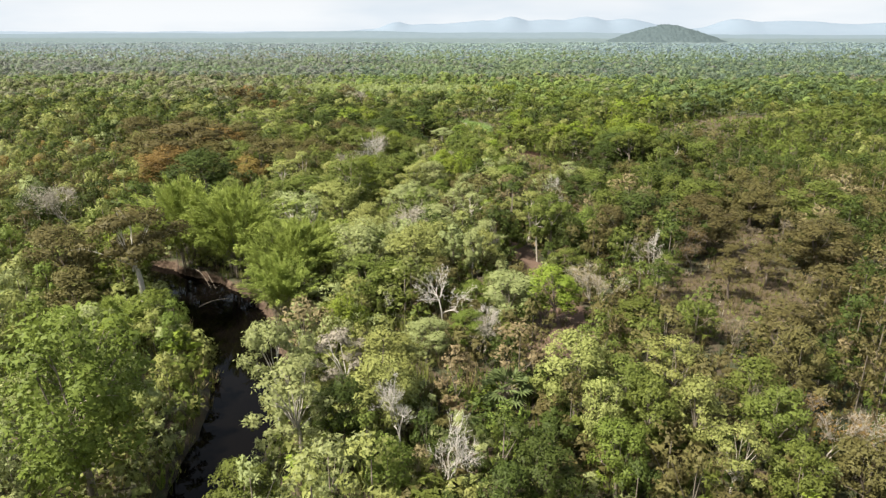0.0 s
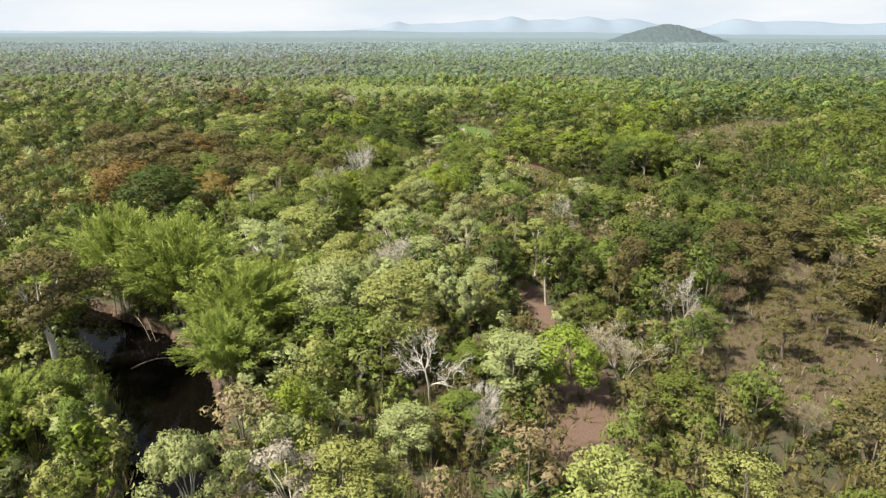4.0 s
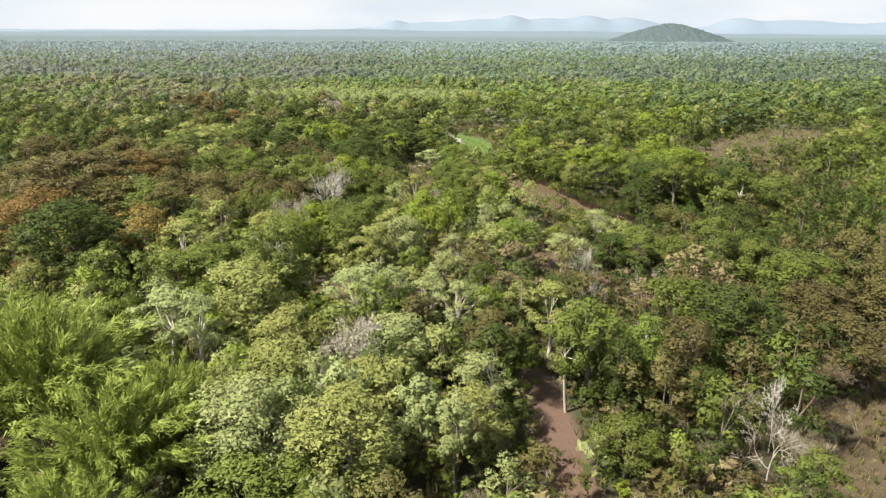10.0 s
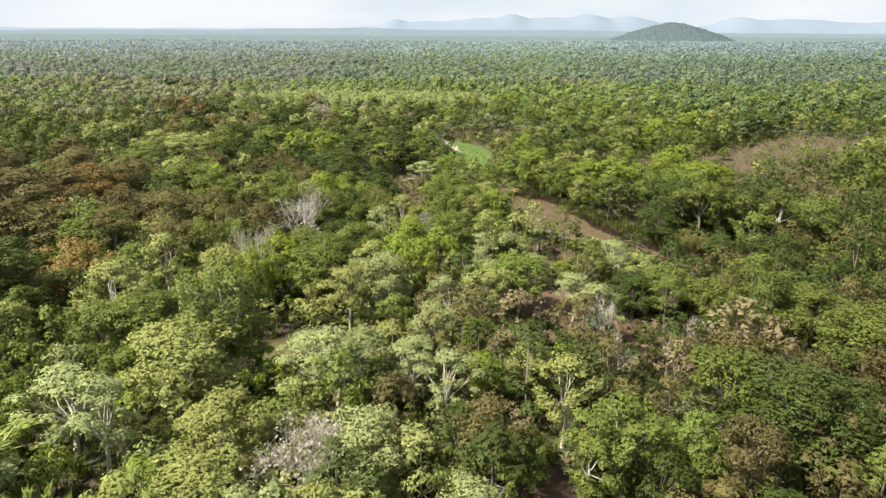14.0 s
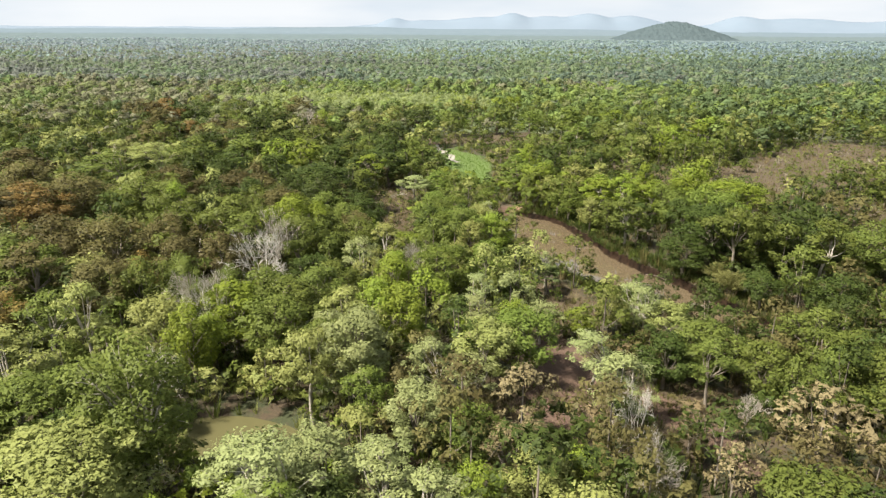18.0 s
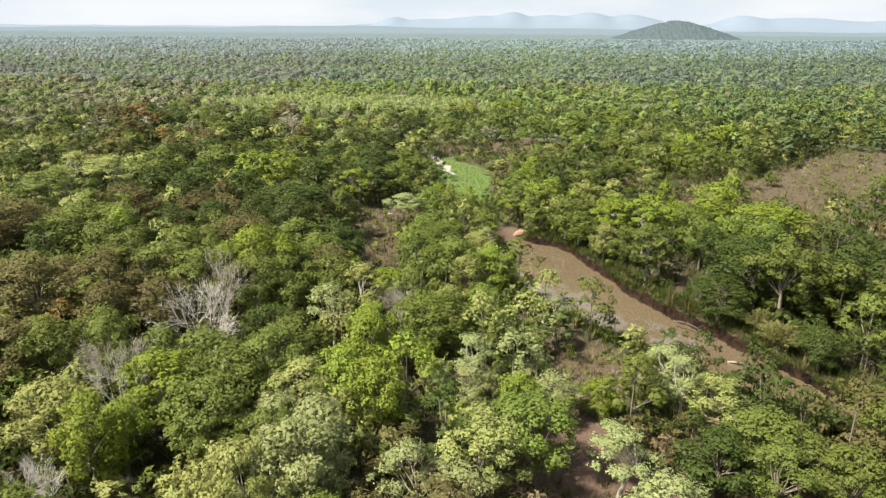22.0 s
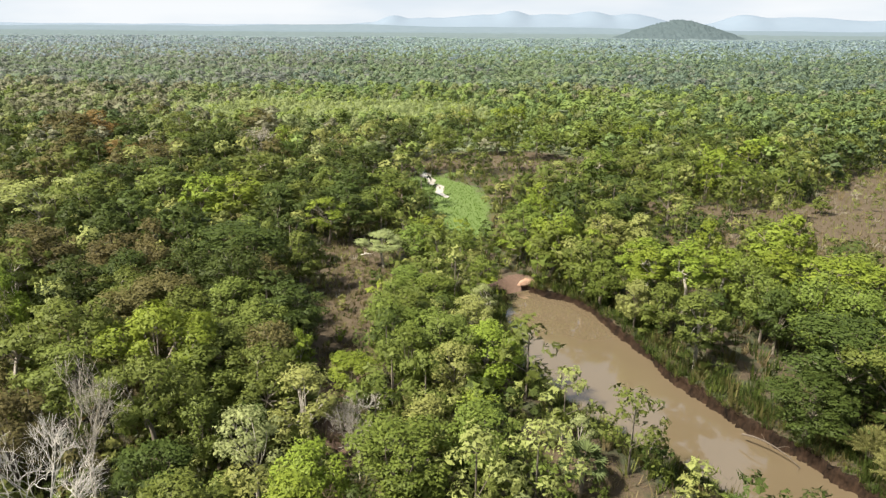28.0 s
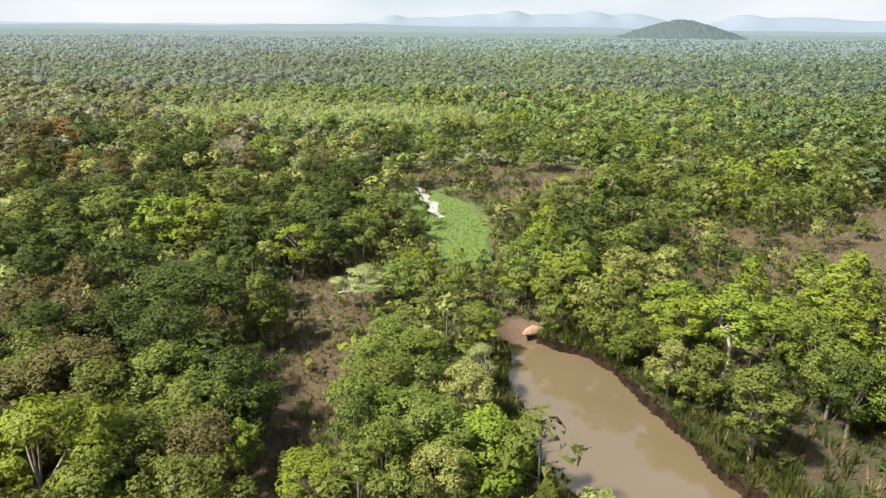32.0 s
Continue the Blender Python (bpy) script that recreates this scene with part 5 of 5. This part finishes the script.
# near and middle distance
taken = np.array(PLANTED + [(-18, 134, 4.5), (-22, 135, 3.0), (-44, 79, 4.0), (-43, 73, 3.0), (4.6, 57, 4.0), (4.6, 61, 4.0), (15.8, 176, 4.0), (15.8, 180, 4.0)])
for name, y0, y1, gap, per, size, seed in (("near_woodland", 31, 205, 5.3, 640, 0.050, 21), ("woodland", 180, 410, 5.6, 250, 0.076, 24)):
    p = scatter(rng, -230, 250, y0, y1, gap)
    keep = in_view(p, 14) & (open_ground(p) < 0.3) & ((inside(p[:, 0], p[:, 1], DRY, 0.3) < 0.5) | ((p[:, 0] > 42) & (p[:, 1] > 230) & (rng.uniform(size=len(p)) < 0.14)))
    keep &= (inside(p[:, 0], p[:, 1], REEDS, 0.3) < 0.4) & (thicket(p) < 0.5)
    keep &= ~((np.abs(p[:, 0] - 4) < 9) & (p[:, 1] > 232) & (p[:, 1] < 262))
    d2 = np.hypot(p[:, None, 0] - taken[None, :, 0], p[:, None, 1] - taken[None, :, 1])
    keep &= (d2 > taken[None, :, 2] * 0.62 + 1.2).all(1)
    fade = np.clip((205 - p[:, 1]) / 25, 0, 1) if y0 < 100 else np.clip((p[:, 1] - 180) / 25, 0, 1) * np.clip((410 - p[:, 1]) / 120, 0, 1)
    keep &= rng.uniform(size=len(p)) < fade
    p = p[keep]
    hgt = rng.uniform(5.5, 10.5, len(p)) * (1 + 0.15 * wobble(p[:, 0], p[:, 1], 21, 4))
    ob = new(name, woods_mesh(name, p, hgt, hgt * rng.uniform(0.32, 0.48, len(p)) * np.interp(p[:, 1], [60, 90, 220, 260], [0.78, 1, 1, 1.2]), rng.uniform(0, 1, len(p)), per, size, tone_at(p[:, 0], p[:, 1], seed), WOOD_MATS + [BARK["grey"]], seed, kinds=9, trunks=True, low=0.26, lumps=16 if y0 < 100 else 11, whole=0.0 if y0 < 100 else 0.6))
    tagged(ob, "mixed green and olive forest trees standing close together", "woods", kind="stuff")

# the forest goes on behind and beside the flight
p = scatter(rng, -150, 160, -45, 150, 5.0)
p = p[(~in_view(p, 13) & (p[:, 1] > 32)) | (p[:, 1] < 31)]
p = p[(np.abs(p[:, 0]) < 125 + 0.2 * p[:, 1]) & (open_ground(p) < 0.3)]
d2 = np.hypot(p[:, None, 0] - taken[None, :, 0], p[:, None, 1] - taken[None, :, 1])
p = p[(d2 > taken[None, :, 2] * 0.62 + 1.2).all(1)]
hgt = rng.uniform(6, 10.5, len(p))
ob = new("surrounding_woodland", woods_mesh("surrounding_woodland", p, hgt, hgt * rng.uniform(0.36, 0.50, len(p)), rng.uniform(0, 1, len(p)), 90, 0.13, tone_at(p[:, 0], p[:, 1], 28), WOOD_MATS + [BARK["grey"]], 28, trunks=True))
tagged(ob, "mixed green and olive forest trees around the flight", "woods", kind="stuff")

for name, y0, y1, gap, per, size, seed in (("near_bushes", 38, 190, 2.45, 84, 0.145, 25), ("bushes", 190, 400, 3.4, 40, 0.20, 26)):
    p = scatter(rng, -230, 250, y0, y1, gap)
    x, y = p[:, 0], p[:, 1]
    bare = np.maximum(inside(x, y, DRY, 0.3) * np.where(y > 225, 0.62, 0.8), np.maximum(inside(x, y, RED, 0.4) * 0.93, inside(x, y, MEADOW + REEDS + GLADE, 0.2) * 2))
    wet = np.minimum.reduce([line_distance(x, y, q)[0] - line_distance(x, y, q)[1] for q in (RIVER, POOL, POND, MARSH)])
    west_bank = (y > 160) & (y < 232) & (x < np.interp(y, [164, 180, 190, 204, 222, 228], [50, 35, 27.5, 20, 16, 13.5]))
    p = p[in_view(p, 10) & (thicket(p) < 0.5) & (wet > np.where(west_bank, 2.6, 1.0)) & (rng.uniform(size=len(p)) > bare)]
    p = p[rng.uniform(size=len(p)) > 0.3 * shaded(p)]
    hgt = rng.uniform(1.3, 5.2, len(p)) * (1 - 0.45 * inside(p[:, 0], p[:, 1], DRY, 0.3))
    ob = new(name, woods_mesh(name, p, hgt, hgt * rng.uniform(0.36, 0.55, len(p)), rng.uniform(0, 1, len(p)), per, size, tone_at(p[:, 0], p[:, 1], seed), WOOD_MATS, seed, low=0.12))
    tagged(ob, "low green and olive bushes under the trees", "bushes", kind="stuff")

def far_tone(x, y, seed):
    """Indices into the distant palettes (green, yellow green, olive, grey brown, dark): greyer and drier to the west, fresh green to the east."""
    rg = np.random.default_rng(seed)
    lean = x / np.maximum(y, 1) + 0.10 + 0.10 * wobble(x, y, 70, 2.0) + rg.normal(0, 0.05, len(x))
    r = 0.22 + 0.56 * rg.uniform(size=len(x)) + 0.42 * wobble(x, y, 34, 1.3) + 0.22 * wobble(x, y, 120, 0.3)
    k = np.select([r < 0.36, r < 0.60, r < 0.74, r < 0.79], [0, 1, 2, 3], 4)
    # more dark crowns far east: darker stands, and corner falloff put into colour
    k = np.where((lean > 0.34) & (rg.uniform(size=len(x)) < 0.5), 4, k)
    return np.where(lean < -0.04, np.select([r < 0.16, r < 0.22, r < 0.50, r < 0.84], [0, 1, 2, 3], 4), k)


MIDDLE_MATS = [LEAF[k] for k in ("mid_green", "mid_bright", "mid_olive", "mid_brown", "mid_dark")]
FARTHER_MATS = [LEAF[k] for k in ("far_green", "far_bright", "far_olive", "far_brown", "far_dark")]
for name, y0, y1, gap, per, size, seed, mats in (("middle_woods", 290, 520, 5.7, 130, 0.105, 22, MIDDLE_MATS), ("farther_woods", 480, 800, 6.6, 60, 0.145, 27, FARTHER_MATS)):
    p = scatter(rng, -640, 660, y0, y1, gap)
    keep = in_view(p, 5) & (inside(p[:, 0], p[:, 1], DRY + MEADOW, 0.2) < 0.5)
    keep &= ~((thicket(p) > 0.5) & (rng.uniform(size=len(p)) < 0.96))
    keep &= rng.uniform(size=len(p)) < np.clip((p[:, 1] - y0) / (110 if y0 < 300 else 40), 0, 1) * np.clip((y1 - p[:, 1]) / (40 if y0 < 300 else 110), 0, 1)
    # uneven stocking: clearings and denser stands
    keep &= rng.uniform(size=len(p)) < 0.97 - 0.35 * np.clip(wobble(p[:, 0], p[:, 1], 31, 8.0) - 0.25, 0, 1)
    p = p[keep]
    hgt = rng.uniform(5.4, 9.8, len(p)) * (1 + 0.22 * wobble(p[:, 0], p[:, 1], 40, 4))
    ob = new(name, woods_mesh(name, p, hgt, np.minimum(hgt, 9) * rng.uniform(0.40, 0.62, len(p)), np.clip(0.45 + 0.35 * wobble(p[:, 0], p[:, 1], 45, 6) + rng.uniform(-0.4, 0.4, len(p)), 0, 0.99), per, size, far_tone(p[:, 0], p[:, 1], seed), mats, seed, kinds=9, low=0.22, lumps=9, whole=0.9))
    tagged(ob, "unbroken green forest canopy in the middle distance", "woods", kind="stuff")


HAZED_MATS = [LEAF[kind + k] for kind in ("far", "remote") for k in ("_green", "_bright", "_olive", "_brown", "_dark")]
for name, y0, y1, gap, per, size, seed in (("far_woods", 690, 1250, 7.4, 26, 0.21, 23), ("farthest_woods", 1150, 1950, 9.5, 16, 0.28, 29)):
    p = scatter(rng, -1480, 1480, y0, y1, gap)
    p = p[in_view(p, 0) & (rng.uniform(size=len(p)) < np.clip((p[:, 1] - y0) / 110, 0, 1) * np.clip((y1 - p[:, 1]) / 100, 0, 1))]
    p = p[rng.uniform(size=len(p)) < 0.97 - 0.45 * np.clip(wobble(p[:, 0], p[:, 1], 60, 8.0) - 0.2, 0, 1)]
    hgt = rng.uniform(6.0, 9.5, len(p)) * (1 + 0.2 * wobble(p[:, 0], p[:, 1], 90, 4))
    # the haze-tinted remote palette takes over gradually with distance
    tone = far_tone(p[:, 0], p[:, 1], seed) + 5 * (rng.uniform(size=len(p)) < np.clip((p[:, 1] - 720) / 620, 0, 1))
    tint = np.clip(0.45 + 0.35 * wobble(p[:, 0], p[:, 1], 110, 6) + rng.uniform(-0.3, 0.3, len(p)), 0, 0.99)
    ob = new(name, woods_mesh(name, p, hgt, gap * rng.uniform(0.46, 0.70, len(p)), tint, per, size, tone, HAZED_MATS, seed, kinds=9, low=0.10, lumps=7, whole=0.9))
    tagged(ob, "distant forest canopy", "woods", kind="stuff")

# beyond, the canopy runs together into one uneven roof
rr = np.random.default_rng(3)
for name, mat, cy in (("distant_canopy", HAZED_CANOPY, np.arange(1820, 2900, 16.0)), ("horizon_woods", HAZED_PLAIN, np.arange(2880, 4300, 30.0))):
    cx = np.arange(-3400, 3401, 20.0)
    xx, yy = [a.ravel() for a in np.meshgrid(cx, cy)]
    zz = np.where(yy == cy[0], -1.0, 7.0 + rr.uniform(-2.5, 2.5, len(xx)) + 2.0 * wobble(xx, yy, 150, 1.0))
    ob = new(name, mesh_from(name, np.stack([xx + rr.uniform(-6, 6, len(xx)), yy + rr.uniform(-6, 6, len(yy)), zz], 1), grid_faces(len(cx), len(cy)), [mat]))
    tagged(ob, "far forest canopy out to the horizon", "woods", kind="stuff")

# ---- undergrowth ----
def tufts(name, p, height, spread, blades, mats, palette, tints, seed, lean=0.5, wide=0.16):
    """Upright tufts of blades and twigs in one mesh."""
    rg = np.random.default_rng(seed)
    n = len(p)
    foot = turf_height(p[:, 0], p[:, 1])
    c = np.repeat(np.column_stack([p, foot]), blades, 0)
    h = np.repeat(height, blades) * rg.uniform(0.5, 1.2, n * blades)
    a = rg.uniform(0, 6.28, n * blades)
    out = rg.uniform(0.1, 1.0, n * blades) * np.repeat(spread, blades)
    o = np.stack([np.cos(a), np.sin(a)], 1)
    base = c + np.column_stack([o * out[:, None] * 0.5, np.zeros(len(c)) - 0.05])
    tip = c + np.column_stack([o * (out * (0.6 + lean))[:, None], h])
    side = np.column_stack([-o[:, 1], o[:, 0], np.zeros(len(o))]) * (h * wide)[:, None]
    v = np.stack([base + side * 0.9, tip, base - side * 0.9], 1).reshape(-1, 3)
    me = mesh_from(name, v, np.arange(len(v)).reshape(-1, 3), mats, [("tint", np.repeat(tints, blades * 3))])
    me.polygons.foreach_set("material_index", np.repeat(palette, blades).astype(np.int32))
    return me


SCRUB = [LEAF[k] for k in ("green", "olive", "lush", "tan", "brown", "grey", "dark", "grass", "reed")]
p = scatter(rng, -120, 130, 44, 330, 1.8)
x, y = p[:, 0], p[:, 1]
openness = open_ground(p)
dryness = np.maximum(inside(x, y, DRY, 0.4), inside(x, y, RED, 0.6))
water = np.minimum.reduce([line_distance(x, y, q)[0] - line_distance(x, y, q)[1] for q in (RIVER, POOL, POND, MARSH)])
green = inside(x, y, MEADOW, 0.15)
keep = in_view(p, 12) & (water > 0.5) & (green < 0.4) & (rng.uniform(size=len(p)) > dryness * 0.6)
keep &= rng.uniform(size=len(p)) > 0.15 * shaded(p)
p, dryness = p[keep], dryness[keep]
r = rng.uniform(size=len(p)) + 0.25 * wobble(p[:, 0], p[:, 1], 14, 2.2)
pal = np.select([r < 0.25, r < 0.5, r < 0.68, r < 0.78, r < 0.9], [0, 1, 2, 3, 6], 4)
# darker tufts where shade belongs, coloured rather than cast
pal = np.where(shaded(p) > 0.5, rng.choice([6, 4, 6, 3, 4], len(p)), pal)
pal = np.where(rng.uniform(size=len(p)) < dryness, rng.choice([3, 3, 4, 1, 5], len(p)), pal)
ob = new("undergrowth", tufts("undergrowth", p, rng.uniform(0.7, 2.4, len(p)) * (1 - 0.5 * dryness), rng.uniform(0.8, 1.7, len(p)), 14, SCRUB, pal, rng.uniform(0, 1, len(p)), 31, 0.7, 0.09))
tagged(ob, "dense green and straw-coloured undergrowth", "undergrowth", kind="stuff")

p = scatter(rng, -14, 16, 252, 330, 0.55)
m = inside(p[:, 0], p[:, 1], MEADOW, 0.25) * (line_distance(p[:, 0], p[:, 1], POND)[0] > 1.2)
p = p[rng.uniform(size=len(p)) < m]
p = p + rng.normal(0, 0.4, p.shape)
ob = new("meadow_grass", tufts("meadow_grass", p, rng.uniform(0.15, 0.4, len(p)), rng.uniform(0.2, 0.4, len(p)), 4, [LEAF["grass"]], np.zeros(len(p), int), rng.uniform(0, 1, len(p)), 32))
tagged(ob, "bright green meadow grass around the pond", "grass", kind="stuff")

p = scatter(rng, -165, 15, 330, 520, 2.4)
p = p[thicket(p) + rng.normal(0, 0.12, len(p)) > 0.5]
hgt = rng.uniform(4.5, 7.5, len(p)) * (1 + 0.2 * wobble(p[:, 0], p[:, 1], 12, 2))
ob = new("bamboo_thicket", woods_mesh("bamboo_thicket", p, hgt, rng.uniform(1.9, 2.8, len(p)), np.clip(0.5 + 0.3 * wobble(p[:, 0], p[:, 1], 15, 3) + rng.uniform(-0.2, 0.2, len(p)), 0, 0.99), 50, 0.13, rng.choice([0, 0, 0, 0, 1], len(p)), [LEAF["young_bamboo"], LEAF["bamboo"]], 33))
tagged(ob, "wide pale green thicket of young bamboo", "bamboo", kind="stuff")

# dry grass of the clearings, reeds, and the green fringe of the river banks
def fringe(name, label, p, low, high, spread, blades, kinds, seed, wide=0.14):
    rg = np.random.default_rng(seed)
    ob = new(name, tufts(name, p, rg.uniform(low, high, len(p)), rg.uniform(0.5, 1.0, len(p)) * spread, blades, SCRUB, rg.choice(kinds, len(p)), rg.uniform(0, 1, len(p)), seed, 0.5, wide))
    return tagged(ob, label, "grass", kind="stuff")


p = scatter(rng, -24, 145, 55, 345, 0.95)
p = p[(rng.uniform(size=len(p)) < 0.75 * inside(p[:, 0], p[:, 1], DRY, 0.35)) & (line_distance(p[:, 0], p[:, 1], RIVER)[0] > 8)]
near = p[:, 1] < 255
fringe("dry_scrub", "knee-high brown and straw-coloured scrub on dry ground", np.repeat(p[near], 3, 0) + rng.normal(0, 0.4, (3 * near.sum(), 2)), 0.25, 0.8, 0.8, 10, [4, 4, 3, 6, 1, 3], 45, 0.09)
p = p[~near]
fringe("dry_grass", "short dry brown and olive grass on open ground", p, 0.25, 0.75, 0.6, 6, [3, 1, 4, 4, 8], 41, 0.10)
p = scatter(rng, -60, 40, 55, 95, 0.9)
p = p[rng.uniform(size=len(p)) < inside(p[:, 0], p[:, 1], REEDS, 0.4)]
fringe("tall_grass", "tall straw-green grass between the trees", p, 1.0, 2.2, 0.7, 9, [8, 8, 1, 3], 42, 0.05)
p = scatter(rng, 5, 62, 155, 236, 0.55)
d, w = line_distance(p[:, 0], p[:, 1], RIVER)
east = p[:, 0] > np.interp(p[:, 1], [164, 180, 190, 204, 222, 228], [50, 35, 27.5, 20, 16, 13.5])
p = p[(d > w + np.where(east, -0.15, 0.25) + 0.60 * wobble(p[:, 0], p[:, 1], 2.9, 1.0)) & (d < w + np.where(east, 4.5, 3.2)) & (inside(p[:, 0], p[:, 1], RED, 0.2) < 0.5)]
# blades picked mostly dark to give the banks a shaded look
fringe("bank_grass", "green grass and herbs along the river banks", p, 0.4, 1.15, 1.25, 26, [6, 0, 6, 6, 4], 43, 0.07)
p = scatter(rng, -66, -14, 44, 118, 0.9)
d, w = line_distance(p[:, 0], p[:, 1], POOL)
p = p[(d > w + 0.5) & (d < w + 3.0)]
fringe("pool_bank_grass", "green and brown herbs along the dark pool", p, 0.4, 1.3, 0.8, 13, [2, 0, 8, 4, 1], 44, 0.05)


# ---- fallen wood and earth ----
def fallen(x0, y0, z0, x1, y1, z1, radius, bark, label, name="fallen_log"):
    rg = np.random.default_rng(int(abs(x0 * 10)))
    root = new(name)
    root.location = (x0, y0, z0)
    stem, twigs = Shape(), Shape()
    pts = limb_points(rg, (0, 0, 0), (x1 - x0, y1 - y0, z1 - z0), 0.05, 6)
    stem.tube(pts, np.linspace(radius, radius * 0.35, 6), 7)
    for q in pts[2:]:
        tip = q + np.array([rg.normal(0, 0.8), rg.normal(0, 0.8), rg.uniform(0.1, 0.6)])
        twigs.tube(limb_points(rg, q, tip, 0.1, 3), [radius * 0.3, radius * 0.18, radius * 0.06], 4)
    a, b = new("stem", stem.mesh("stem", [BARK[bark]], True)), new("bough", twigs.mesh("bough", [BARK[bark]], True))
    a.parent = b.parent = root
    return tagged(root, label, "log")


fallen(-40.5, 91.0, -1.15, -36.2, 93.0, -0.6, 0.09, "grey", "grey fallen log lying in the dark pool")
fallen(-47.0, 104.5, 0.1, -41.5, 98.5, -1.0, 0.07, "grey", "grey fallen branch reaching into the dark pool")
fallen(-44.0, 103.0, 0.1, -40.5, 98.0, -0.9, 0.06, "grey", "thin grey fallen branch reaching into the dark pool")
fallen(37.4, 180.0, -1.15, 39.4, 178.6, -0.9, 0.18, "grey", "grey snag of driftwood in the muddy river")
fallen(33.5, 190.0, -0.2, 37.5, 186.0, -1.05, 0.10, "dark", "dark dead branch fallen down the river bank")
fallen(22.6, 187.5, -1.15, 24.0, 186.8, -0.8, 0.14, "dark", "dark piece of driftwood at the river's edge")
fallen(-13.2, 240.5, 0.15, -11.0, 241.3, 0.2, 0.14, "white", "short pale fallen log on the dry clearing")


def earth_bank(x, y, wide, high, turn, label):
    """A crumbling block of red earth."""
    rg = np.random.default_rng(int(x * 7))
    u, v = np.meshgrid(np.linspace(0, 2 * math.pi, 22)[:-1], np.linspace(0, 1, 7))
    rad = (1 - v ** 2.5 * 0.75) * (1 + 0.16 * np.sin(3 * u + x) + 0.10 * np.sin(7 * u + v * 4))
    pts = np.stack([np.cos(u) * rad * wide, np.sin(u) * rad * wide * 0.45, v * high * (1 + 0.1 * np.sin(5 * u))], -1).reshape(-1, 3) + rg.normal(0, 0.04, (21 * 7, 3))
    f = []
    for j in range(6):
        for i in range(21):
            f.append((j * 21 + i, j * 21 + (i + 1) % 21, (j + 1) * 21 + (i + 1) % 21, (j + 1) * 21 + i))
    me = mesh_from("earth_bank", pts, np.array(f), [EARTH], smooth=True)
    bm = bmesh.new()
    bm.from_mesh(me)
    bmesh.ops.holes_fill(bm, edges=bm.edges)
    bm.to_mesh(me)
    bm.free()
    ob = new("earth_bank", me)
    ob.matrix_world = pose(x, y, float(ground_height(np.array([x]), np.array([y]))[0]) - 0.15, 0, 0, turn)
    return tagged(ob, label, "earth bank")


EARTH = bark_material("red_earth", (0.240, 0.140, 0.088), (0.400, 0.265, 0.180), 1.2)
earth_bank(15.2, 230.0, 1.5, 1.0, 12, "crumbling block of orange-red earth at the river's head")
earth_bank(11.4, 228.6, 1.1, 0.5, 40, "low bare earth ledge at the river's head")
